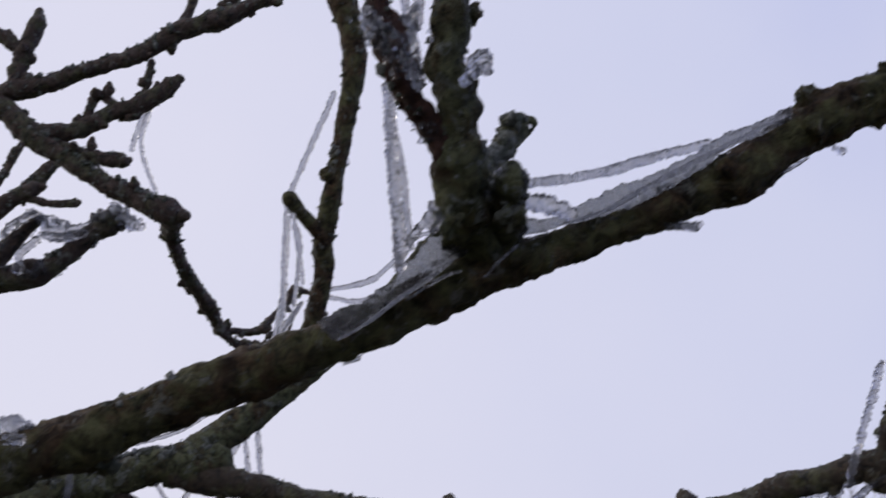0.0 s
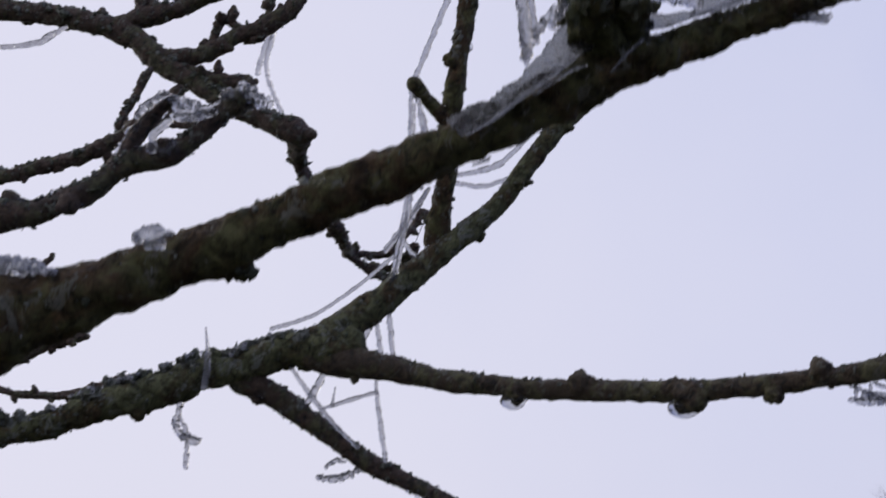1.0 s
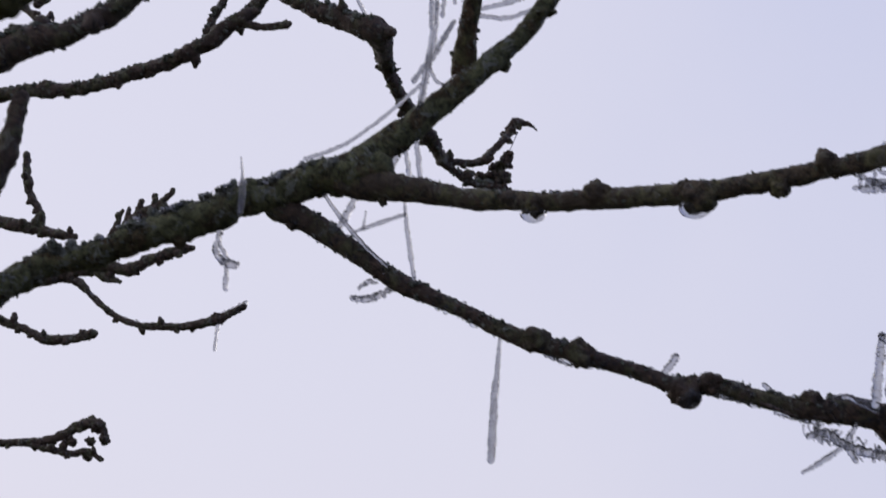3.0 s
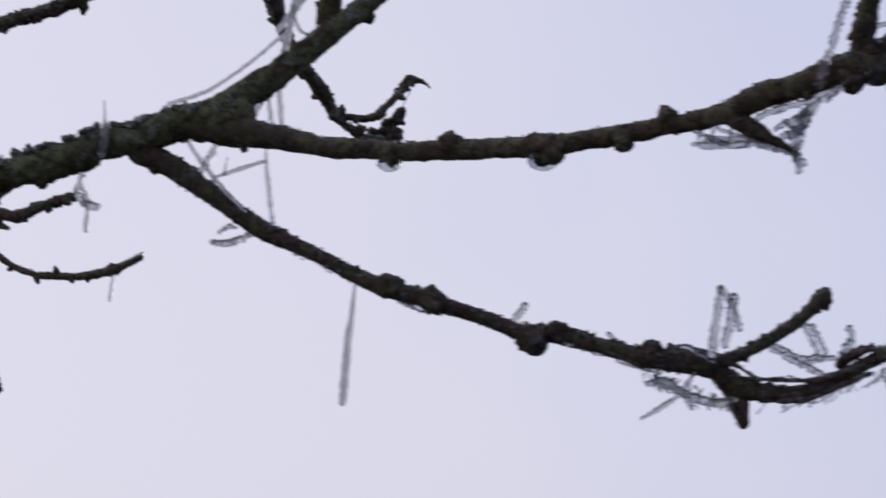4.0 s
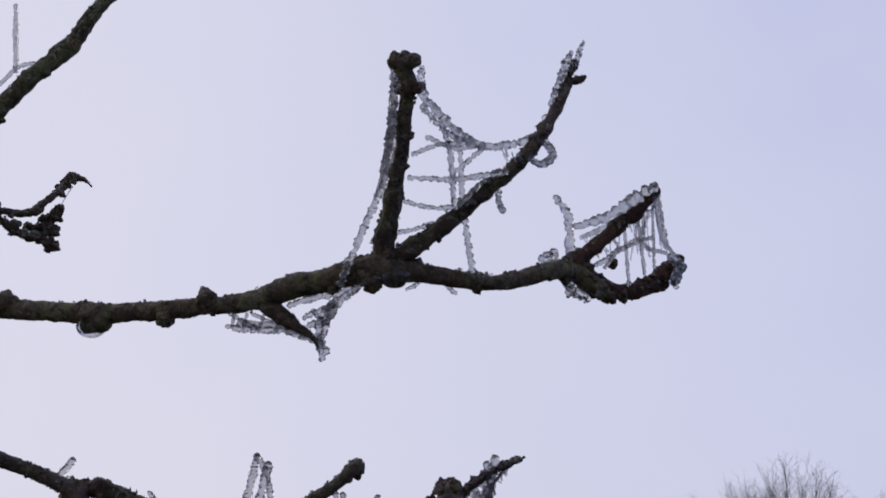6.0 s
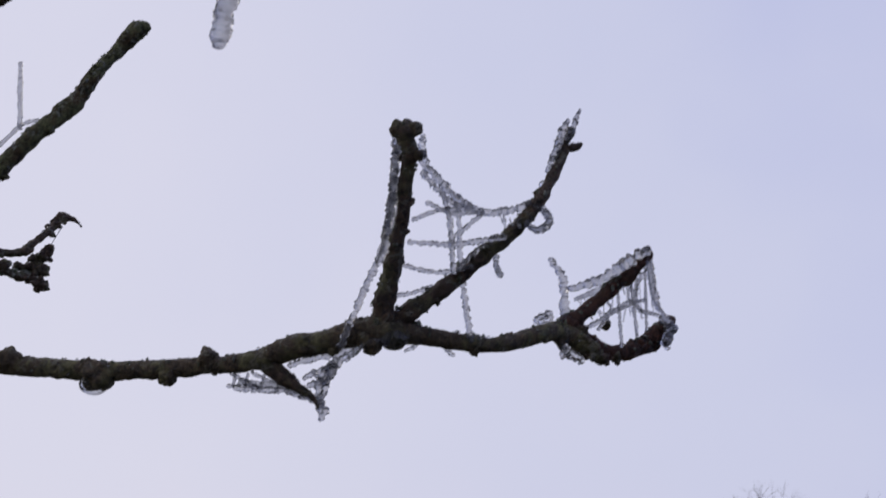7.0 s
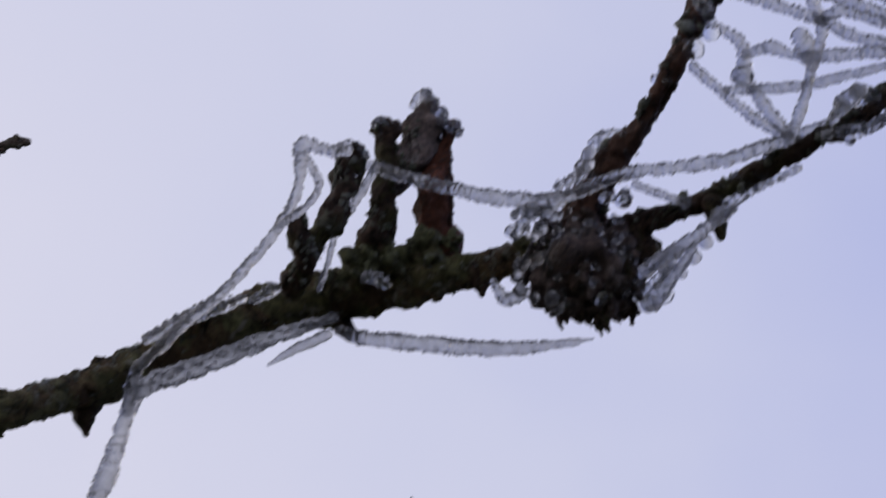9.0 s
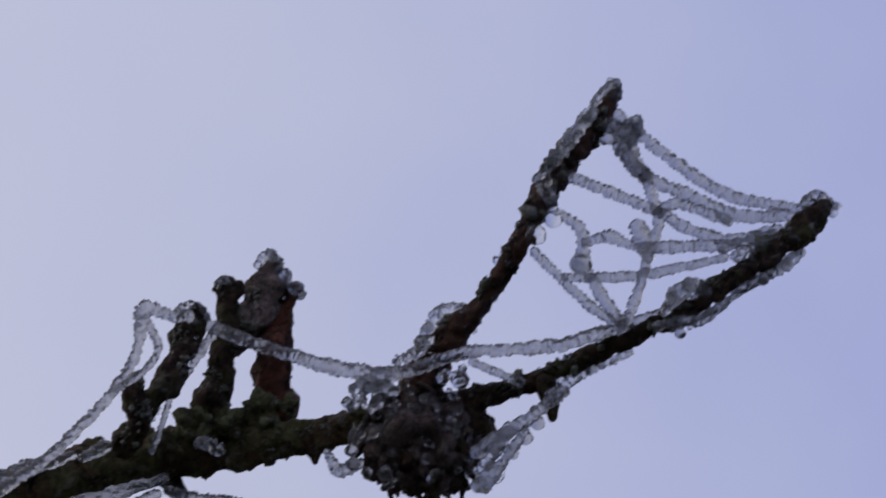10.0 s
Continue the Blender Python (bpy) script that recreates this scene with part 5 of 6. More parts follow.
end_web = web([[(123.8, 2.5, 37.2, 0.92), (126.7, 2.5, 32.6, 1.17), (127.1, 2.5, 28.2, 1.16), (127.3, 2.5, 17, 1.16), (126.4, 2.5, 9.7, 1.16)], [(119.6, 4.9, 20.2, 0.91), (122.4, 4.9, 21.8, 1.17), (123.6, 4.9, 22.3, 0.78)], [(128.9, 3.7, 29.3, 0.78), (133.2, 3.7, 30.3, 1.05), (139.5, 3.7, 33, 1.31), (145.8, 3.7, 37.6, 1.44), (151.3, 3.7, 40.8, 1.18)], [(151.8, 7.4, 38.2, 0.48), (152.9, 7.4, 28.3, 0.48), (156.7, 7.4, 21, 0.57)], [(153.1, 12.2, 41.3, 0.88), (153.7, 12.2, 33.3, 0.97), (155.1, 12.2, 25.9, 0.78)], [(150.9, 12.2, 36.6, 0.49), (148.2, 12.2, 30, 0.48), (149.6, 12.2, 25.9, 0.58), (155, 12.2, 24.2, 0.48)], [(146.5, 7.4, 34.9, 0.38), (147.3, 7.4, 25, 0.48), (147.9, 7.4, 16.6, 0.38)], [(140.2, 11, 27.9, 0.48), (142.4, 11, 25.5, 0.38), (146.4, 11, 27.9, 0.38), (151.1, 11, 27.9, 0.38)], [(134.5, 11, 20.2, 0.58), (138.1, 11, 22.2, 0.68), (141.6, 11, 25.5, 0.58)], [(142.9, 7.4, 29.9, 0.38), (143.5, 7.4, 13.7, 0.47)], [(150.9, 7.4, 36.5, 0.38), (150.6, 7.4, 18.6, 0.38)], [(137.1, 7.4, 18.6, 0.48), (141.1, 7.4, 23.4, 0.57), (150.5, 7.4, 27.5, 0.38)]], "dense icy cobweb curtain on the twig end", bead=0.85)
tip_web = web([[(105.6, 39.8, -29.7, 1.12), (107.2, 39.8, -33.7, 1.34), (105.5, 39.8, -39.3, 1.44), (104.6, 39.8, -44.1, 1.33), (98.3, 39.8, -47.2, 1.11), (92, 39.8, -49.1, 0.99)], [(100, 39.8, -37.7, 0.81), (103.6, 39.8, -38.7, 0.81), (105.5, 39.8, -40.1, 0.81)], [(107.2, 39.8, -30, 0.95), (108, 39.8, -28.1, 1.22)], [(82.3, 39.8, -52.5, 0.52), (84.5, 39.8, -56.1, 0.77), (88.6, 39.8, -55.7, 0.77), (93.2, 39.8, -52.8, 0.77)], [(55.3, 35.6, -43.6, 0.77), (61.2, 35.6, -46.9, 0.77), (67.2, 35.6, -47.1, 0.65)], [(63.1, 35.6, -38.5, 0.77), (66, 35.6, -46.6, 0.65)], [(65.2, 36.7, -38.5, 0.81), (68.1, 36.7, -46.1, 0.54)], [(71.5, 39.8, -48.8, 1.07), (73.8, 39.8, -44.1, 1.07), (75.2, 39.8, -41.2, 0.94), (74.7, 39.8, -39, 0.94)], [(54.3, 36.7, -44.2, 0.66), (61.4, 36.7, -48.4, 0.8), (67.7, 36.7, -52.3, 0.8)], [(61.4, 36.7, -48, 0.66), (70, 36.7, -47.2, 0.66)]], "icy threads round the drooping branch's tip", bead=0.85)
lace(fork_web, [(87.9, -31.9, 51.7, 0.14), (92.9, -31.9, 46.3, 0.14), (98.5, -31.9, 40.9, 0.14), (103.4, -31.9, 38.9, 0.14)], [(87.2, -31.9, 47.8, 0.14), (90.7, -31.9, 43.2, 0.14), (97.1, -31.9, 38.6, 0.14), (103.4, -31.9, 37.1, 0.14)], 34, 0.26, 2)
lace(fork_web, [(107.2, -28.8, 39.9, 0.14), (111.4, -28.8, 37.6, 0.14), (115, -28.8, 39.9, 0.14)], [(108.5, -28.8, 36.1, 0.14), (112.1, -28.8, 34.6, 0.14), (117.1, -28.8, 36.8, 0.14)], 14, 0.22, 3)
lace(end_web, TWIG_END_EDGE, [(132.5, 7.4, 18.6, 0.15), (137.9, 7.4, 20.2, 0.15), (144.3, 7.4, 26.7, 0.15), (152, 7.4, 37.3, 0.16)], 26, 0.2, 4)
lace(end_web, [(144.2, 10, 33.2, 0.15), (147.9, 10, 38.3, 0.15), (151.3, 10, 40.9, 0.15), (153.2, 10, 41.8, 0.15)], [(143.7, 14, 18.6, 0.15), (147.8, 14, 19.4, 0.15), (149.7, 14, 22.0, 0.15), (153.8, 14, 24.5, 0.15)], 12, 0.26, 16)
lace(tip_web, [(93.6, 39.8, -42.5, 0.16), (101.6, 39.8, -36.1, 0.16), (108, 39.8, -31.3, 0.16), (114.4, 39.8, -28.4, 0.16)], [(96.7, 39.8, -48.5, 0.16), (104.6, 39.8, -43.7, 0.16), (107.6, 39.8, -37.7, 0.16), (112.8, 39.8, -30, 0.16)], 30, 0.3, 6)
lace(tip_web, [(51.7, 37.7, -57.4, 0.15), (62.2, 37.7, -57.7, 0.15), (69.8, 37.7, -54.9, 0.15), (80.5, 37.7, -51.2, 0.15), (88.1, 37.7, -48.4, 0.15)], [(47, 37.7, -60.9, 0.15), (57.6, 37.7, -60.6, 0.15), (68.2, 37.7, -58.5, 0.15), (75.7, 37.7, -56.1, 0.15), (84.9, 37.7, -52.3, 0.15)], 26, 0.28, 7)
lace(tip_web, [(20.1, 30.3, -49.8, 0.14), (29.7, 30.3, -52, 0.14), (36.4, 30.3, -55.2, 0.14), (42.9, 30.3, -58.8, 0.14)], [(21.9, 30.3, -53.2, 0.14), (29.3, 30.3, -56.7, 0.14), (34.5, 30.3, -59.9, 0.14), (41.8, 30.3, -62.3, 0.14)], 30, 0.3, 8)
lace(tip_web, [(88.2, 39.8, -49.3, 0.15), (95.1, 39.8, -46.8, 0.15), (102.1, 39.8, -42.1, 0.15), (105.6, 39.8, -36, 0.15), (109.6, 39.8, -31.5, 0.15)], [(91.5, 39.8, -44.8, 0.15), (96.9, 39.8, -41.9, 0.15), (100.9, 39.8, -38.2, 0.15), (104.2, 39.8, -34.4, 0.15), (108.2, 39.8, -30.6, 0.15)], 24, 0.28, 9)
web([[(-64.9, 14.7, 89.6, 0.62), (-66.2, 14.7, 71.2, 0.62), (-69.7, 14.7, 51.9, 0.61), (-72.6, 14.7, 37.8, 0.6)], [(-63.8, 17.3, 88.1, 0.63), (-62, 17.3, 76.8, 0.62), (-61.5, 17.3, 71.7, 0.46)], [(-55.1, 21.2, 70.8, 0.62), (-44.1, 22.3, 73.3, 0.78), (-37.6, 23.1, 78.7, 0.62), (-31.7, 23.9, 85.6, 0.63), (-27.4, 24.3, 86.9, 0.63)], [(-55.2, 21.2, 68.8, 0.62), (-47.6, 22.3, 67.7, 0.62), (-40.6, 23.4, 69.9, 0.62)], [(-34.3, 24.3, 105.6, 0.8), (-33.5, 24.3, 95, 0.79), (-32.6, 24.3, 84.5, 0.78)], [(-62.2, 17.3, 65.9, 0.62), (-69.2, 17.3, 56.1, 0.61), (-74.2, 17.3, 50.1, 0.46)]], "fine icy threads on the upright branch")
web([[(-51.4, 6.1, 121.9, 0.77), (-57.9, 6.1, 106.4, 0.76), (-63.7, 6.1, 92.9, 0.75)], [(-64, 3.7, 90.4, 0.59), (-64.7, 3.7, 75.5, 0.73), (-65.2, 3.7, 58.7, 0.72)], [(-62.9, 3.7, 88, 0.59), (-60.7, 3.7, 76.9, 0.73), (-62.2, 3.7, 61.6, 0.58)]], "fine icy threads hanging from a side twig")
web([[(-169.9, 305, 259.3, 1.38), (-173.4, 305, 238.6, 1.09), (-165.8, 305, 214.8, 1.08)], [(-171.1, 305, 261.2, 1.39), (-178.1, 305, 237.4, 1.38)], [(-250.6, 100, 169.0, 0.83), (-234.9, 100, 163.2, 0.82), (-219.5, 100, 160.0, 0.81), (-206.6, 100, 160.6, 1.01), (-203.4, 100, 162.4, 1.22), (-197.0, 100, 165.6, 0.81)]], "fine icy threads on the far twigs")
web([[(-113.3, -50, 67.8, 0.91), (-109.9, -50, 64.4, 1.16), (-105.3, -50, 64.7, 1.16), (-100, -50, 65.7, 1.16)], [(-115, -50, 55.1, 1.03), (-117.1, -50, 59.4, 0.9), (-113.2, -50, 62.6, 0.9)]], "clear ice arches on the frosty twig")
web([[(-134.7, 415, 400.2, 1.38), (-124, 415, 410.9, 1.39), (-108.1, 415, 406, 1.39), (-91.5, 415, 411.2, 1.05)], [(-126.3, 415, 386.9, 1.38), (-113.2, 415, 405.7, 1.39), (-97.5, 415, 402.8, 1.39)], [(-116.1, 415, 386.5, 1.03), (-101.5, 415, 408.5, 1.04), (-88.9, 415, 419.5, 1.05)]], "fine icy threads looped over the far top twigs")
web([[(-379.2, 660, 164.7, 1.24), (-381.8, 660, 144.5, 1.24)]], "short icy thread under a far twig")
lone("icicle", [(57.1, -179.8, 35, 1.04), (56, -179.8, 31.7, 1.13), (55, -179.8, 25.4, 1.49), (53.9, -179.8, 20.2, 1.57), (52.8, -179.8, 14.5, 1.56), (52.6, -179.8, 12.5, 1.19)], "smooth clear icicle under the near branch", "icicle", "icicles")
lone("icicle", [(-53.9, 24.3, -21.8, 0.45), (-54.7, 24.3, -29.1, 0.6), (-55.8, 24.3, -36.6, 0.89), (-56.7, 24.3, -45.5, 1.03), (-57.5, 24.3, -54.6, 1.02)], "thin ribbed icicle under the drooping branch", "icicle", "icicles")
lone("icicle", [(89.4, -185.1, 48.6, 0.86), (94.2, -186.2, 47.1, 1.15), (100.8, -187.8, 46.6, 1.34), (108.2, -189.5, 46, 1.33), (116.9, -194, 44.7, 1.13), (125.4, -198.6, 44.8, 0.74), (130.2, -198.6, 46.1, 0.19)], "long curved ribbed spike of ice", "icicle", "icicles")
lone("icicle", [(78.1, -185.1, 41, 0.28), (82.1, -185.1, 44.1, 0.76), (87.6, -185.1, 47.6, 0.86)], "short tapering spike of ice", "icicle", "icicles")
lone("icicle", [(-119.4, 6, 28.6, 0.22), (-119.0, 6, 23.8, 0.45), (-118.9, 6, 17.3, 0.89), (-119.7, 6, 12.8, 0.74)], "fine upright needle of ice on the lichen", "icicle", "icicles")
for pts in ([(129.4, -27, 69.7, 0.7), (128.5, -27, 67.4, 1.0), (127.5, -27, 64.5, 1.2), (125.8, -27, 61.0, 1.1)], [(126.2, -27, 66.6, 0.9), (124.7, -27, 64.1, 1.3), (123.5, -27, 59.9, 1.4), (122.2, -27, 56.5, 1.1), (120.4, -27, 52.0, 0.8)]):
    crumbs(pts, "clear crust of ice round the twig's tip", ICE)
limb("bud", right, [(126.3, -25.7, 59.2, 1.1), (128.4, -25.7, 59.6, 1.0), (129.6, -25.7, 60.4, 0.6)], BARK_UMBER, "small dark bud", rime=4, swell=0.3)
sheet([(56.1, -190.4, 34.3, 0.09), (64.6, -190.4, 38, 0.09), (73.2, -190.4, 42.9, 0.09), (81.3, -190.4, 46.7, 0.09), (88.6, -190.4, 49.6, 0.09)], [(57.4, -190.4, 30.8, 0.09), (65, -190.4, 34.5, 0.09), (73.6, -190.4, 39.4, 0.09), (81.5, -190.4, 44.1, 0.09), (88.7, -190.4, 48, 0.09)], "ragged veil of frozen web under the near branch", mat=VEIL)
web([[(36.5, -11, 1.5, 0.5), (40.3, -11, -0.8, 0.6), (44.8, -11, -3.4, 0.7)], [(37.3, -11, -2.8, 0.6), (42.0, -11, -3.5, 0.75), (48.5, -11, -3.8, 0.8), (54.4, -11, -3.9, 0.75), (58.9, -11, -5.9, 0.6)], [(43.5, -11, 0.6, 0.4), (48.4, -11, -1.4, 0.5), (54.3, -11, -2.2, 0.5)], [(39.0, -11, 0.4, 0.35), (38.6, -11, -2.9, 0.4)], [(42.4, -11, 0.6, 0.35), (41.6, -11, -3.2, 0.4)], [(46.6, -11, 0.2, 0.35), (45.6, -11, -3.6, 0.4)], [(50.4, -11, -1.8, 0.35), (49.9, -11, -3.9, 0.45)]], "ladder of icy strings torn under the branch", bead=0.85)
sheet([(40.3, -11.5, -0.6, 0.18), (44, -11.5, -1.4, 0.18), (48.4, -11.5, -1.5, 0.18), (53, -11.5, -2.2, 0.18)], [(39.5, -11.5, -2.6, 0.18), (44, -11.5, -3.2, 0.18), (48.6, -11.5, -3.6, 0.18), (53.4, -11.5, -3.9, 0.18)], "pale torn veil of frozen web under the branch", 0.18, VEIL)
for up_edge, low_edge in (([(-4.1, -192.5, 11, 0.07), (-0.2, -192.5, 13.1, 0.07), (4.1, -192.5, 14.6, 0.07), (8.4, -192.5, 16.3, 0.07), (13.6, -192.5, 19, 0.07), (16.5, -192.5, 20.6, 0.07), (20.2, -192.5, 22, 0.07), (24.5, -192.5, 23.9, 0.07)], [(-4.6, -192.5, 9.6, 0.07), (-0.4, -192.5, 10.2, 0.07), (3.9, -192.5, 11.6, 0.07), (8.2, -192.5, 13.4, 0.07), (12.6, -192.5, 15.9, 0.07), (16.3, -192.5, 18.6, 0.07), (20, -192.5, 19.9, 0.07), (24.5, -192.5, 22, 0.07)]), ([(-35.0, -194.5, -2.1, 0.08), (-31.6, -194.5, -0.7, 0.08), (-28.2, -194.5, 0.9, 0.08), (-25.4, -194.5, 2.8, 0.08), (-23.0, -194.5, 5.6, 0.08), (-20.8, -194.5, 8.4, 0.08), (-19.1, -194.5, 9.5, 0.08)], [(-33.0, -194.5, -4.8, 0.08), (-29.6, -194.5, -2.9, 0.08), (-26.2, -194.5, -0.9, 0.08), (-22.8, -194.5, 1.6, 0.08), (-19.3, -194.5, 4.1, 0.08), (-17.2, -194.5, 5.6, 0.08), (-15.2, -194.5, 7.9, 0.08)]), ([(-10.4, -192.5, 10.4, 0.07), (-7.3, -192.5, 10.2, 0.07), (-4, -192.5, 10.5, 0.07)], [(-10.3, -192.5, 8.4, 0.07), (-7.4, -192.5, 8.5, 0.07), (-4, -192.5, 9.6, 0.07)])):
    sheet(up_edge, low_edge, "grey film of frozen web clinging along the near branch")
sheet(TWIG_END_EDGE, [(130.7, 7.4, 26.5, 0.15), (137, 7.4, 29.1, 0.15), (143.8, 7.4, 33.9, 0.16), (152, 7.4, 40.5, 0.16)], "thin frozen scrap of web on the twig end", 0.25, RIME)
